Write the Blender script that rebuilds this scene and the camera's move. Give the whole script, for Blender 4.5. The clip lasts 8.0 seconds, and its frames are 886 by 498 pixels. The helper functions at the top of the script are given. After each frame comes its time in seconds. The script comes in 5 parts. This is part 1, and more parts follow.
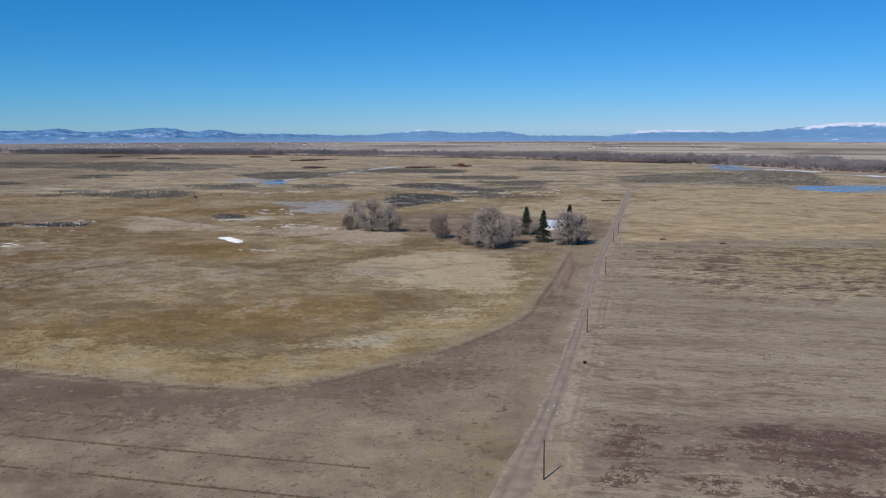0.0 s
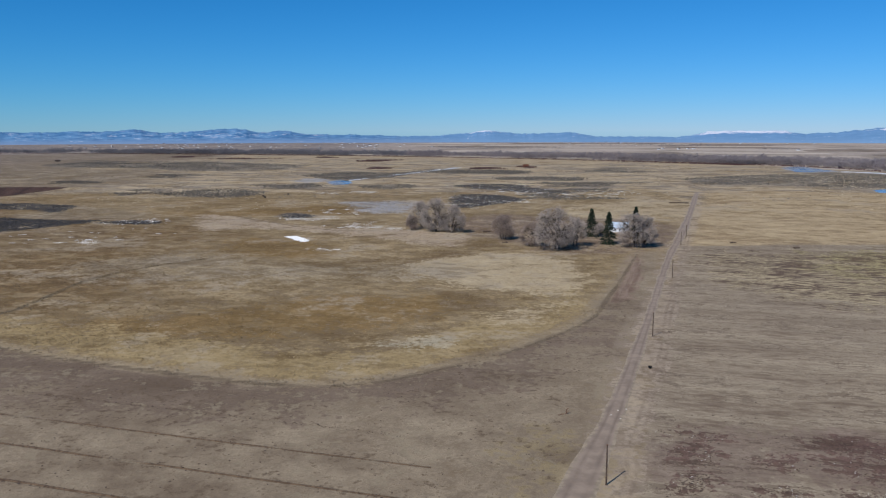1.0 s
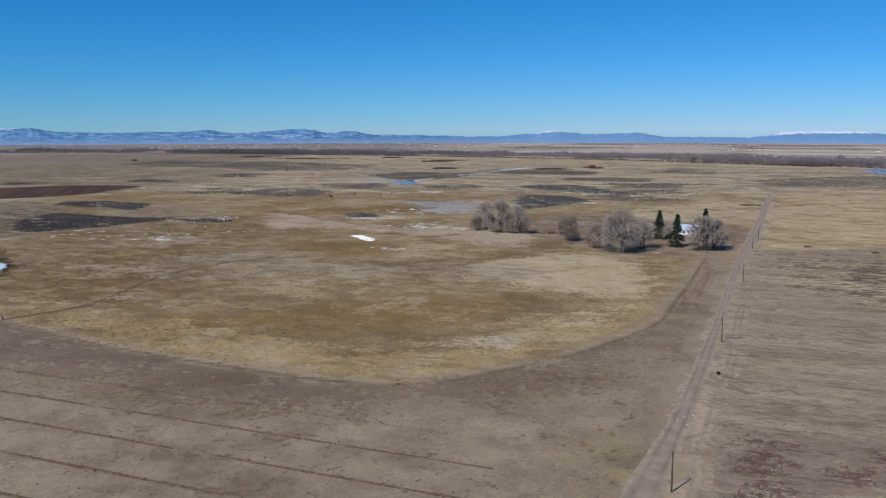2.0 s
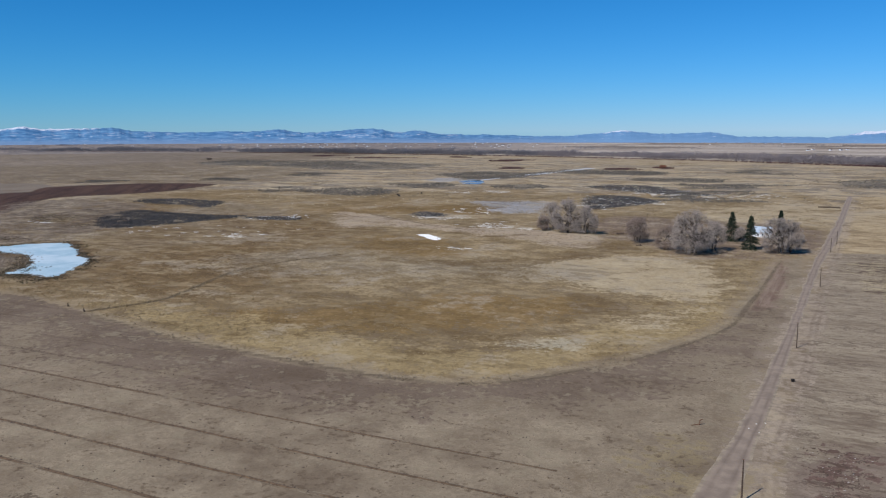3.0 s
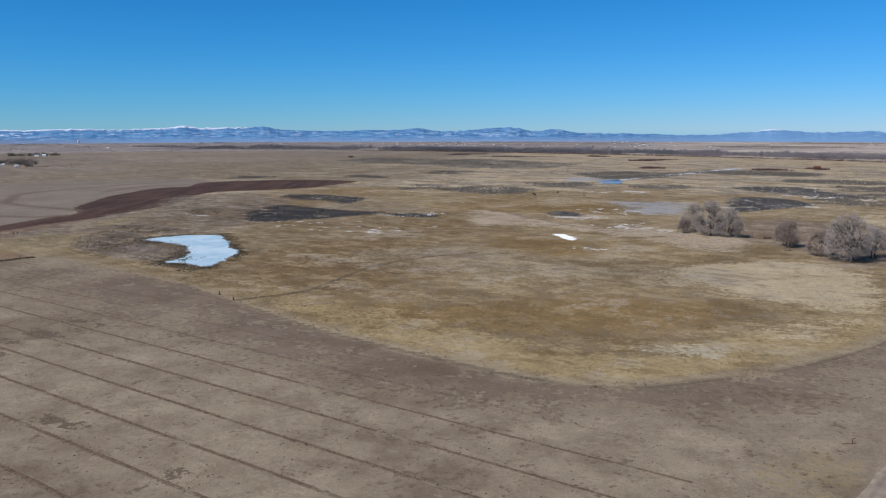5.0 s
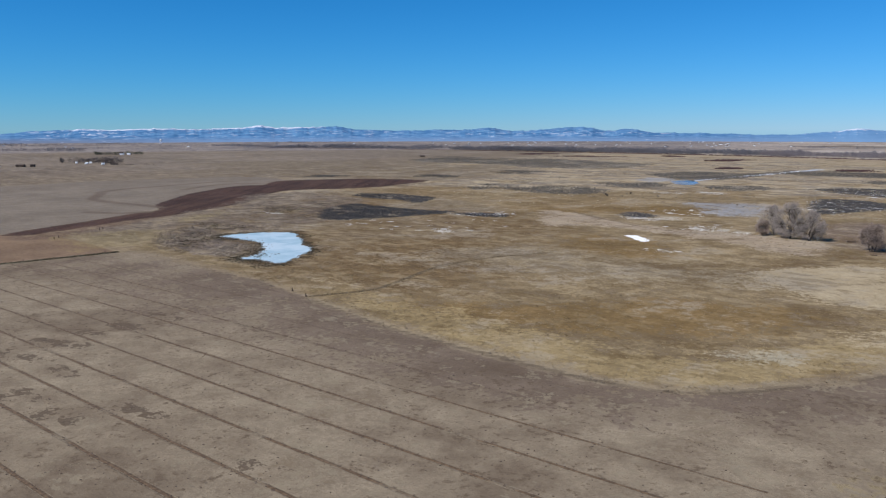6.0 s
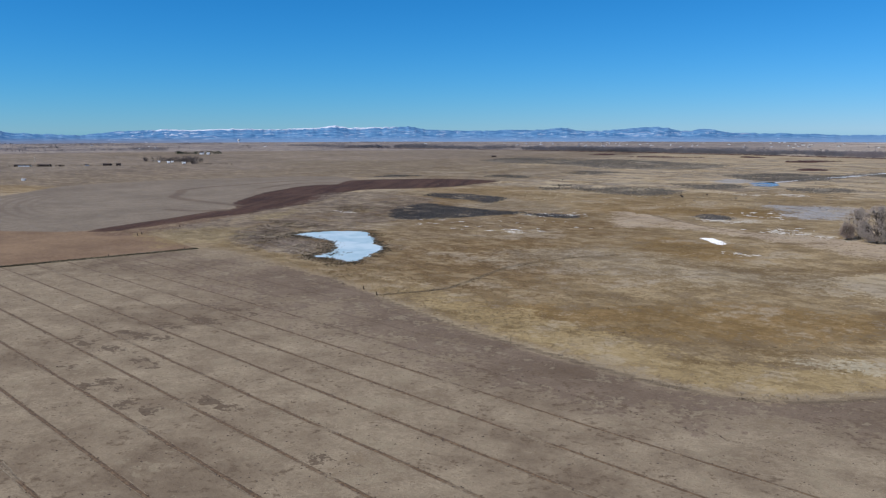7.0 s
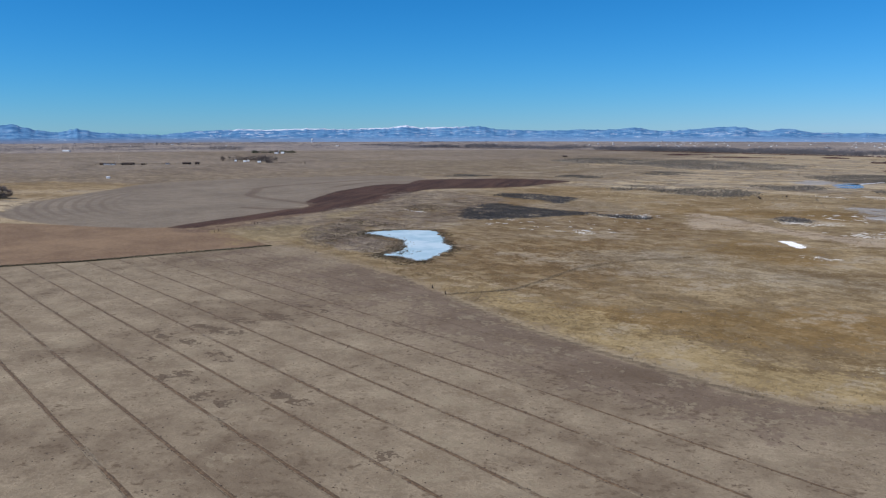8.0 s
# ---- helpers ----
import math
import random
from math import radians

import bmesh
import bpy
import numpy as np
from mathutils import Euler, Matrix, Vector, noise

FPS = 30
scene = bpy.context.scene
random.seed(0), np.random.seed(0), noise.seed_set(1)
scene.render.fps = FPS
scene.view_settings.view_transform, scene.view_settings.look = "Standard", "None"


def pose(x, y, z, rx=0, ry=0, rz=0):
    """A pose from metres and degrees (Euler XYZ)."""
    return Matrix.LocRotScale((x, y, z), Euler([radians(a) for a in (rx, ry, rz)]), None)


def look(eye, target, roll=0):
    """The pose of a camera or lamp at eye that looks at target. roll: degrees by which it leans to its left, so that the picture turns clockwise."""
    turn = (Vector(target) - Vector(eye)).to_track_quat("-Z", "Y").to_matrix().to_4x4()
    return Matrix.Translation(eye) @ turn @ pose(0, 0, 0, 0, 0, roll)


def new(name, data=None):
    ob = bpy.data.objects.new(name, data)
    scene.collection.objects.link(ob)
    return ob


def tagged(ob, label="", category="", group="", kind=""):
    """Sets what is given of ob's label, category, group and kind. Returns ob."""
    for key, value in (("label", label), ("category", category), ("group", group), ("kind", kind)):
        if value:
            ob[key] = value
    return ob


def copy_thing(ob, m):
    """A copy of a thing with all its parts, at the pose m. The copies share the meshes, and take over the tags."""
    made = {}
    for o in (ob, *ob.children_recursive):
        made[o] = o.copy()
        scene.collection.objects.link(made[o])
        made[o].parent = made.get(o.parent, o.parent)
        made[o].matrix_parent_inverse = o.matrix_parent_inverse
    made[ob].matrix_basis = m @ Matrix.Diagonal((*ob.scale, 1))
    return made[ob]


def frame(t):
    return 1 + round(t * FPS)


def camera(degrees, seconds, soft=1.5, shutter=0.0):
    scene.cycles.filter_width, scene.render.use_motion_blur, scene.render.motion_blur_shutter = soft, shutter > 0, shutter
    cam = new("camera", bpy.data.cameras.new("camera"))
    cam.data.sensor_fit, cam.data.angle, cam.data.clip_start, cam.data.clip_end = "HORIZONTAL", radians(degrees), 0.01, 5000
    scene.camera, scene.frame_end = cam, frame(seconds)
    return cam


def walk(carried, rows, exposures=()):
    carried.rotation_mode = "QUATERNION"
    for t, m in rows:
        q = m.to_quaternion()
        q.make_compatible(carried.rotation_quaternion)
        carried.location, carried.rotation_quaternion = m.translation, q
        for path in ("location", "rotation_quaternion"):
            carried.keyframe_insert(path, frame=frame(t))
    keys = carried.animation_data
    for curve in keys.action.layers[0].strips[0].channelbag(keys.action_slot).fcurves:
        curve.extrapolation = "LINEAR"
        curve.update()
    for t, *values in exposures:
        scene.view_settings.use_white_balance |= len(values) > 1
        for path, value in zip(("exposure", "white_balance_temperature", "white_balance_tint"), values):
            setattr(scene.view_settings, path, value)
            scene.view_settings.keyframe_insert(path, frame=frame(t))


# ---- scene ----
# ---------------------------------------------------------------- camera
cam = camera(57.3, 8.0, soft=1.22)
EYE_Z = 60.0
# seconds, pan to the left, tilt below the level
PANS = [(0.0, 0.0, 8.368), (0.5, 2.265, 8.339), (1.0, 4.53, 8.303), (1.5, 6.805, 8.279), (3.0, 13.825, 8.29), (3.5, 16.215, 8.316), (4.0, 18.61, 8.323),
        (4.5, 20.98, 8.347), (6.0, 28.385, 8.382), (6.5, 30.88, 8.395), (7.0, 33.4, 8.36), (7.5, 35.907, 8.367), (8.0, 38.335, 8.369)]
walk(cam, [(t, pose(0, 0, EYE_Z, 90 - tilt, 0.109, a)) for t, a, tilt in PANS], [(0.0, -0.02, 6500, 10), (4.0, 0.1, 6500, 10), (8.0, 0.16, 6500, 10)])

# ---------------------------------------------------------------- sky and sun
SUN_ELEV = 45.0
SUN_FROM = Vector((-0.56, -0.83, 0.0)).normalized()
world = bpy.data.worlds.new("sky")
scene.world = world
world.use_nodes = True
wn = world.node_tree
wn.nodes.clear()
sky = wn.nodes.new("ShaderNodeTexSky")
sky.sky_type = 'NISHITA'
sky.sun_disc = False
sky.sun_elevation = radians(SUN_ELEV)
sky.sun_rotation = math.atan2(SUN_FROM.x, SUN_FROM.y)
sky.altitude = 1500.0
sky.air_density = 1.0
sky.dust_density = 0.0
sky.ozone_density = 3.0
# a deep clear sky, with little red away from the horizon
split = wn.nodes.new("ShaderNodeSeparateColor")
wn.links.new(sky.outputs[0], split.inputs[0])
deep = wn.nodes.new("ShaderNodeCombineColor")
red = wn.nodes.new("ShaderNodeMath")
red.operation = 'POWER'
red.inputs[1].default_value = 1.83
wn.links.new(split.outputs[0], red.inputs[0])
for i, (source, gain) in enumerate(((red.outputs[0], 0.056), (split.outputs[1], 0.628), (split.outputs[2], 1.085))):
    level = wn.nodes.new("ShaderNodeMath")
    level.operation = 'MULTIPLY'
    level.inputs[1].default_value = gain
    wn.links.new(source, level.inputs[0])
    wn.links.new(level.outputs[0], deep.inputs[i])
bg = wn.nodes.new("ShaderNodeBackground")
bg.inputs[1].default_value = 0.088
wo = wn.nodes.new("ShaderNodeOutputWorld")
wn.links.new(deep.outputs[0], bg.inputs[0])
wn.links.new(bg.outputs[0], wo.inputs[0])

sun_data = bpy.data.lights.new("sun", 'SUN')
sun_data.energy = 4.2
sun_data.angle = radians(0.5)
sun_data.color = (1.0, 0.965, 0.915)
sun = new("sun", sun_data)
sun_at = SUN_FROM * 100 * math.cos(radians(SUN_ELEV)) + Vector((0, 0, 100 * math.sin(radians(SUN_ELEV))))
sun.matrix_world = look(sun_at, (0, 0, 0))

# ---------------------------------------------------------------- node helpers
def srgb(r, g, b):
    def lin(v):
        v /= 255.0
        return v / 12.92 if v <= 0.04045 else ((v + 0.055) / 1.055) ** 2.4
    return (lin(r), lin(g), lin(b), 1.0)


def plug(nt, socket, value):
    if hasattr(value, "is_linked"):
        nt.links.new(value, socket)
    else:
        socket.default_value = value


def calc(nt, op, a, b=0.0, c=0.0, clamp=False):
    n = nt.nodes.new("ShaderNodeMath")
    n.operation = op
    n.use_clamp = clamp
    for i, v in enumerate((a, b, c)):
        plug(nt, n.inputs[i], v)
    return n.outputs[0]


def mixc(nt, fac, a, b, mode='MIX'):
    n = nt.nodes.new("ShaderNodeMix")
    n.data_type = 'RGBA'
    n.blend_type = mode
    plug(nt, n.inputs[0], fac)
    plug(nt, n.inputs[6], a)
    plug(nt, n.inputs[7], b)
    return n.outputs[2]


def grain(nt, vec, scale, detail=3.0, rough=0.55, distort=0.0):
    n = nt.nodes.new("ShaderNodeTexNoise")
    n.inputs["Scale"].default_value = scale
    n.inputs["Detail"].default_value = detail
    n.inputs["Roughness"].default_value = rough
    n.inputs["Distortion"].default_value = distort
    nt.links.new(vec, n.inputs["Vector"])
    return n.outputs[0]


def step(nt, v, lo, hi, a=0.0, b=1.0):
    n = nt.nodes.new("ShaderNodeMapRange")
    n.interpolation_type = 'SMOOTHSTEP'
    plug(nt, n.inputs[0], v)
    for i, k in enumerate((lo, hi, a, b)):
        n.inputs[i + 1].default_value = k
    return n.outputs[0]


def scaled(nt, vec, s, turn=0.0):
    """Stretch along an axis that is turned so many degrees in the plan."""
    if turn:
        r = nt.nodes.new("ShaderNodeMapping")
        r.inputs["Rotation"].default_value = (0, 0, radians(-turn))
        nt.links.new(vec, r.inputs["Vector"])
        vec = r.outputs[0]
    n = nt.nodes.new("ShaderNodeMapping")
    n.inputs["Scale"].default_value = s
    nt.links.new(vec, n.inputs["Vector"])
    return n.outputs[0]


def attr(nt, name):
    n = nt.nodes.new("ShaderNodeAttribute")
    n.attribute_name = name
    return n.outputs["Fac"]


def material(name):
    m = bpy.data.materials.new(name)
    m.use_nodes = True
    nt = m.node_tree
    return m, nt, nt.nodes["Principled BSDF"]


def coords(nt):
    return nt.nodes.new("ShaderNodeTexCoord").outputs["Object"]


def bump(nt, bsdf, height, strength, distance):
    n = nt.nodes.new("ShaderNodeBump")
    n.inputs["Strength"].default_value = strength
    n.inputs["Distance"].default_value = distance
    nt.links.new(height, n.inputs["Height"])
    nt.links.new(n.outputs[0], bsdf.inputs["Normal"])


def plain(name, dark, light, scale, rough=0.85, metal=0.0, relief=0.0, by_piece=0.0):
    """Two tones mixed by noise at two scales; by_piece varies joined pieces one from another."""
    m, nt, b = material(name)
    v = coords(nt)
    n = calc(nt, 'ADD', calc(nt, 'MULTIPLY', grain(nt, v, scale, 4), 0.6), calc(nt, 'MULTIPLY', grain(nt, v, scale * 0.13, 2), 0.4))
    n = step(nt, n, 0.3, 0.7)
    if by_piece:
        g = nt.nodes.new("ShaderNodeNewGeometry")
        n = calc(nt, 'ADD', calc(nt, 'MULTIPLY', n, 1 - by_piece), calc(nt, 'MULTIPLY', g.outputs["Random Per Island"], by_piece))
    nt.links.new(mixc(nt, n, dark, light), b.inputs["Base Color"])
    b.inputs["Roughness"].default_value = rough
    b.inputs["Metallic"].default_value = metal
    b.inputs["Specular IOR Level"].default_value = 0.3
    if relief:
        bump(nt, b, grain(nt, v, scale * 2, 4), 0.6, relief)
    return m


# ---------------------------------------------------------------- plan helpers
def soft_noise(x, y, seed=0.0):
    """Smooth value noise in 0..1, for arrays."""
    ix, iy = np.floor(x), np.floor(y)
    fx, fy = x - ix, y - iy
    fx, fy = fx * fx * (3 - 2 * fx), fy * fy * (3 - 2 * fy)

    def h(a, b):
        v = np.sin(a * 127.1 + b * 311.7 + seed * 17.3) * 43758.5453
        return v - np.floor(v)
    return (h(ix, iy) * (1 - fx) + h(ix + 1, iy) * fx) * (1 - fy) + (h(ix, iy + 1) * (1 - fx) + h(ix + 1, iy + 1) * fx) * fy


def smooth(points, closed, n=6):
    """Catmull-Rom curve through a few plan points."""
    p = np.array(points, float)
    k = len(p)
    out = []
    for i in range(k if closed else k - 1):
        a, b, c, d = [p[j % k] if closed else p[min(max(j, 0), k - 1)] for j in (i - 1, i, i + 1, i + 2)]
        for s in np.arange(n) / n:
            out.append(0.5 * (2 * b + (c - a) * s + (2 * a - 5 * b + 4 * c - d) * s * s + (3 * b - a - 3 * c + d) * s ** 3))
    if not closed:
        out.append(p[-1])
    return np.array(out)


def to_line(x, y, line, closed=False):
    """Distance from each place to a line of plan points."""
    best = np.full(np.shape(x), 1e9)
    q = np.vstack([line, line[:1]]) if closed else line
    for a, b in zip(q[:-1], q[1:]):
        d = b - a
        t = np.clip(((x - a[0]) * d[0] + (y - a[1]) * d[1]) / max(d @ d, 1e-9), 0, 1)
        best = np.minimum(best, np.hypot(x - a[0] - t * d[0], y - a[1] - t * d[1]))
    return best


def inside(x, y, line):
    r = np.zeros(np.shape(x), bool)
    for a, b in zip(line, np.roll(line, -1, axis=0)):
        cross = (a[1] > y) != (b[1] > y)
        r ^= cross & (x < (b[0] - a[0]) * (y - a[1]) / ((b[1] - a[1]) if b[1] != a[1] else 1e-9) + a[0])
    return r


def area(x, y, points, blur, curved=True):
    """1 inside a plan area, 0 outside, 0.5 on its edge, over blur metres each way."""
    line = smooth(points, True) if curved else np.array(points, float)
    m = np.zeros(np.shape(x))
    lo, hi = line.min(0) - blur, line.max(0) + blur
    k = (x > lo[0]) & (x < hi[0]) & (y > lo[1]) & (y < hi[1])
    if k.any():
        d = to_line(x[k], y[k], line, True)
        m[k] = np.clip(0.5 + np.where(inside(x[k], y[k], line), d, -d) / (2 * blur), 0, 1)
    return m


def stripe(x, y, points, half, blur):
    return np.clip(0.5 + (half - to_line(x, y, smooth(points, False))) / (2 * blur), 0, 1)


# ---------------------------------------------------------------- the plan, in metres
MEADOW_EDGE = [(62, 400), (46, 335), (34, 289), (25, 257), (3, 222), (-18, 200), (-36, 186), (-55, 184), (-80, 190),
               (-113, 200), (-142, 212), (-177, 228), (-215, 246), (-251, 258), (-290, 272), (-319, 280), (-332, 275)]
ROAD_LINE = [(0, 82), (11, 126), (22, 165), (31, 200), (49, 273), (65, 340), (82, 408), (98, 466), (127, 578), (184, 806)]
DITCH_LINE = [(-420, 60), (-376, 157), (-353, 209), (-332, 274)]
OLD_DITCH = [(-332, 274), (-352, 310), (-379, 350), (-418, 431)]
TRAIL_LINE = [(-180, 231), (-168, 250), (-166, 268), (-170, 311), (-162, 340), (-140, 372)]
CROP_FIELD = MEADOW_EDGE + [(-353, 209), (-376, 157), (-420, 60), (-300, -80), (-10, -80), (4, 82), (22, 165), (49, 273), (76, 398)]
MEADOW = MEADOW_EDGE + [(-345, 300), (-380, 350), (-420, 440), (-480, 560), (-400, 760), (0, 800), (150, 800), (112, 540), (90, 440), (76, 410)]
RIGHT_FIELD = [(12, 82), (36, 200), (90, 428), (160, 438), (250, 440), (420, 400), (520, 100), (300, -100), (-4, -60)]
RIGHT_MEADOW = [(92, 430), (160, 440), (250, 442), (430, 410), (900, 560), (900, 800), (470, 850), (380, 800), (250, 830), (190, 800), (130, 570)]
POND = [(-330, 344), (-323, 363), (-304, 374), (-282, 355), (-267, 338), (-253, 327), (-244, 305), (-238, 284), (-252, 288),
        (-263, 286), (-265, 298), (-273, 314), (-292, 333), (-305, 337), (-318, 340)]
BLUE_POOL = [(-214, 955), (-207, 994), (-192, 972), (-180, 930), (-186, 905), (-202, 915)]
STREAM = [(-198, 965), (-166, 1066), (-139, 1150), (-114, 1230), (-80, 1330)]
RIVER = [(450, 1235), (464, 1224), (499, 1206), (518, 1172), (529, 1110), (546, 1068), (580, 1020), (760, 960), (1000, 930)]
RIVER_HEAD = [(440, 1345), (485, 1386), (478, 1298), (480, 1222), (435, 1191), (420, 1226)]
SIDE_TRACK = [(108, 491), (84, 389), (66, 316), (53, 265), (45, 228), (38, 200), (33, 182), (28, 163), (24, 148), (21, 133), (8, 90)]
RIVER_POND = [(357, 822), (392, 862), (480, 870), (640, 900), (600, 800), (470, 762), (385, 778)]
BEDS = [[(-359, 476), (-379, 523), (-375, 545), (-343, 538), (-306, 527), (-278, 528), (-276, 514), (-293, 482), (-310, 451), (-330, 445)],
        [(-425, 616), (-427, 639), (-394, 647), (-361, 640), (-347, 621), (-337, 580), (-362, 595), (-402, 602)],
        [(-268, 512), (-250, 528), (-230, 522), (-234, 508)],
        [(-48, 730), (-42, 769), (-13, 768), (8, 735), (12, 704), (-2, 677), (-20, 652), (-38, 637), (-46, 678)],
        [(-58, 888), (-28, 925), (10, 914), (27, 859), (65, 802), (41, 781), (-2, 811), (-38, 844)],
        [(-162, 566), (-158, 584), (-143, 576), (-139, 560), (-150, 553)]]
# brush flats with outlines of their own
FLATS = [[(-338, 769), (-322, 800), (-294, 827), (-260, 802), (-240, 774), (-244, 735), (-267, 721), (-301, 732)],
         [(-282, 901), (-254, 888), (-229, 917), (-204, 883), (-216, 842), (-237, 826), (-261, 856)],
         [(-379, 757), (-380, 810), (-346, 802), (-347, 766), (-359, 738)],
         [(-832, 1408), (-802, 1546), (-670, 1484), (-606, 1566), (-420, 1466), (-351, 1407), (-366, 1245), (-480, 1192), (-574, 1271), (-733, 1323)],
         [(-273, 1096), (-241, 1170), (-210, 1180), (-158, 1162), (-131, 1203), (-152, 1061), (-191, 997), (-233, 1023)]]
FLATS += [[(-157, 888), (-123, 908), (-102, 886), (-114, 838), (-143, 838)],
          [(31, 965), (77, 950), (134, 967), (130, 939), (73, 904), (42, 930)],
          [(-135, 1236), (-54, 1243), (24, 1232), (15, 1138), (-64, 1143), (-120, 1173)],
          [(-12, 1051), (47, 1069), (97, 1049), (80, 990), (32, 996), (-5, 1007)],
          [(231, 1052), (304, 1104), (400, 1160), (486, 1173), (500, 1097), (429, 892), (375, 876), (322, 896), (265, 916), (219, 938)]]
# ovals: middle x, y, half length, half depth, turn
SAGE_OVALS = [(92, 928, 60, 38, 15), (69, 827, 36, 20, 15), (-57, 1225, 57, 50, 14), (54, 748, 32, 30, 15), (152, 1239, 39, 60, 14), (-463, 1067, 32, 50, 14),
              (-621, 1446, 167, 140, -3), (-805, 1532, 76, 110, 35), (-513, 930, 22, 30, 35), (-643, 860, 20, 26, 35)]
WILLOW_OVALS = [(-267, 1628, 39, 80, 13), (-202, 1299, 16, 40, 14), (-408, 1827, 23, 50, 13), (-747, 1867, 40, 100, 13), (-569, 1750, 57, 50, 13),
                (-27, 1303, 26, 40, 14), (33, 1348, 9, 40, 14)]
ICE_OVALS = [(-176, 785, 15, 12, 15), (-143, 793, 15, 12, 15), (-93, 509, 10, 12, 15), (-68, 491, 6, 6, 15), (-137, 551, 19, 12, 15), (-44, 728, 5, 22, 15),
             (6, 700, 6, 16, 15), (-295, 431, 5, 7, 37), (-229, 421, 3.5, 5, 37), (-390, 459, 5, 9, 37), (-93, 404, 4, 4, 0)]
PALE_OVALS = [(-577, 1056, 41, 40, 36), (40, 1630, 171, 150, 13), (-420, 1850, 200, 90, 13), (-700, 1200, 120, 60, 20), (-560, 900, 70, 60, 30), (130, 640, 40, 60, 10)]
GREY_OVALS = [(-400, 470, 50, 110, 25), (-340, 400, 45, 30, 35), (-310, 560, 50, 40, 20), (-150, 350, 40, 30, 15), (-75, 345, 45, 22, 10), (-460, 650, 60, 60, 30)]
BROWN_OVALS = [(-880, 440, 110, 60, 25), (-760, 350, 60, 35, 30), (-141, 804, 33, 70, 15), (-238, 642, 57, 60, 15), (-8, 780, 55, 30, 15), (-420, 700, 60, 60, 30)]


def oval(cx, cy, a, b, turn, n=12):
    c, t = math.cos(radians(turn)), math.sin(radians(turn))
    out = []
    for i in range(n):
        w = i * 2 * math.pi / n
        k = 0.82 + 0.36 * (math.sin(cx * 12.9 + i * 78.2) * 4375.5 % 1.0)
        u, v = a * k * math.cos(w), b * k * math.sin(w)
        out.append((cx + c * u - t * v, cy + t * u + c * v))
    return out


def streaks(ovals, seed):
    """Each bed broken into a few long drifts that overlap."""
    rng, out = random.Random(seed), []
    for cx, cy, a, b, turn in ovals:
        for j in range(4):
            u, v = rng.uniform(-0.65, 0.65) * a, (j - 1.5) * 0.5 * b + rng.uniform(-0.1, 0.1) * b
            c, t = math.cos(radians(turn)), math.sin(radians(turn))
            out.append(oval(cx + c * u - t * v, cy + t * u + c * v, a * rng.uniform(0.45, 1.0), b * rng.uniform(0.12, 0.3), turn + rng.uniform(-8, 8)))
    return out


SAGE = streaks(SAGE_OVALS, 3)
WILLOWS = streaks([(x, y, a, b * 0.5, turn) for x, y, a, b, turn in WILLOW_OVALS], 4)
OCHRE = [[(-122, 220), (-80, 223), (-49, 238), (-20, 262), (-12, 282), (-30, 290), (-72, 281), (-112, 252), (-148, 242), (-150, 231)],
         [(-140, 385), (-150, 444), (-101, 425), (-90, 378)],
         [(-260, 560), (-200, 640), (-60, 640), (-120, 580)]]
PALE = [[(-44, 362), (-20, 390), (4, 394), (27, 368), (32, 329), (20, 299), (3, 303), (-22, 317)],
        [(-4, 262), (7, 275), (17, 283), (14, 263), (2, 250)],
        [(92, 560), (150, 700), (90, 690), (40, 620), (60, 560)]]
FROST = [[(-37, 224), (-30, 229), (-17, 229), (-19, 221), (-33, 217)]]
BROWN = [[(-240, 290), (-252, 378), (-195, 430), (-140, 330), (-149, 258), (-176, 246), (-215, 258)],
         [(-330, 385), (-420, 440), (-480, 560), (-400, 640), (-250, 560), (-220, 480), (-290, 410)],
         [(-290, 440), (-260, 500), (-170, 500), (-170, 430)]]
BARE = [[(-223, 569), (-200, 562), (-166, 536), (-138, 509), (-112, 494), (-90, 492), (-59, 490), (-25, 468), (-17, 425), (-39, 418), (-62, 441), (-98, 463), (-127, 483), (-158, 486), (-186, 480)],
        [(-40, 528), (10, 552), (80, 566), (82, 550), (20, 534), (-30, 516)]]
WET = [[(-138, 672), (-122, 688), (-84, 694), (-78, 643), (-80, 596), (-100, 590), (-120, 629)], oval(-238, 978, 20, 40, 14)]
REED = [[(-334, 300), (-372, 337), (-376, 376), (-325, 347), (-291, 333), (-273, 314), (-262, 294), (-296, 289)]]
DARK_SOIL = [[(32, 159), (37, 162), (42, 159), (43, 155), (39, 152), (40, 146), (35, 142), (31, 145), (30, 149), (33, 154)],
             [(59, 156), (65, 158), (72, 155), (80, 153), (100, 150), (100, 146), (86, 147), (74, 146), (66, 148), (60, 152)],
             [(48, 146), (54, 147), (62, 145), (70, 146), (75, 144), (96, 138), (96, 132), (79, 135), (70, 134), (62, 138), (56, 143), (48, 142)],
             [(43, 132), (47, 133), (49, 131), (46, 128), (43, 129)], [(56, 131), (60, 134), (63, 131), (68, 129), (90, 126), (86, 120), (70, 123), (63, 126), (57, 127)],
             [(31, 135), (33, 138), (35, 137), (36, 135), (33, 132), (29, 132)]]
STUBBLE = [[(96, 402), (250, 415), (290, 330), (200, 280), (110, 290), (86, 340)]]
TAN_FIELD = [(-420, 60), (-376, 157), (-332, 274), (-395, 296), (-447, 289), (-556, 234), (-700, 100), (-640, -40)]
PIVOT_FIELD = [(-519, 254), (-596, 251), (-636, 271), (-682, 306), (-715, 350), (-762, 414), (-825, 501), (-835, 582), (-817, 652), (-782, 724), (-717, 804), (-633, 773),
               (-560, 690), (-500, 470), (-462, 368), (-447, 289)]
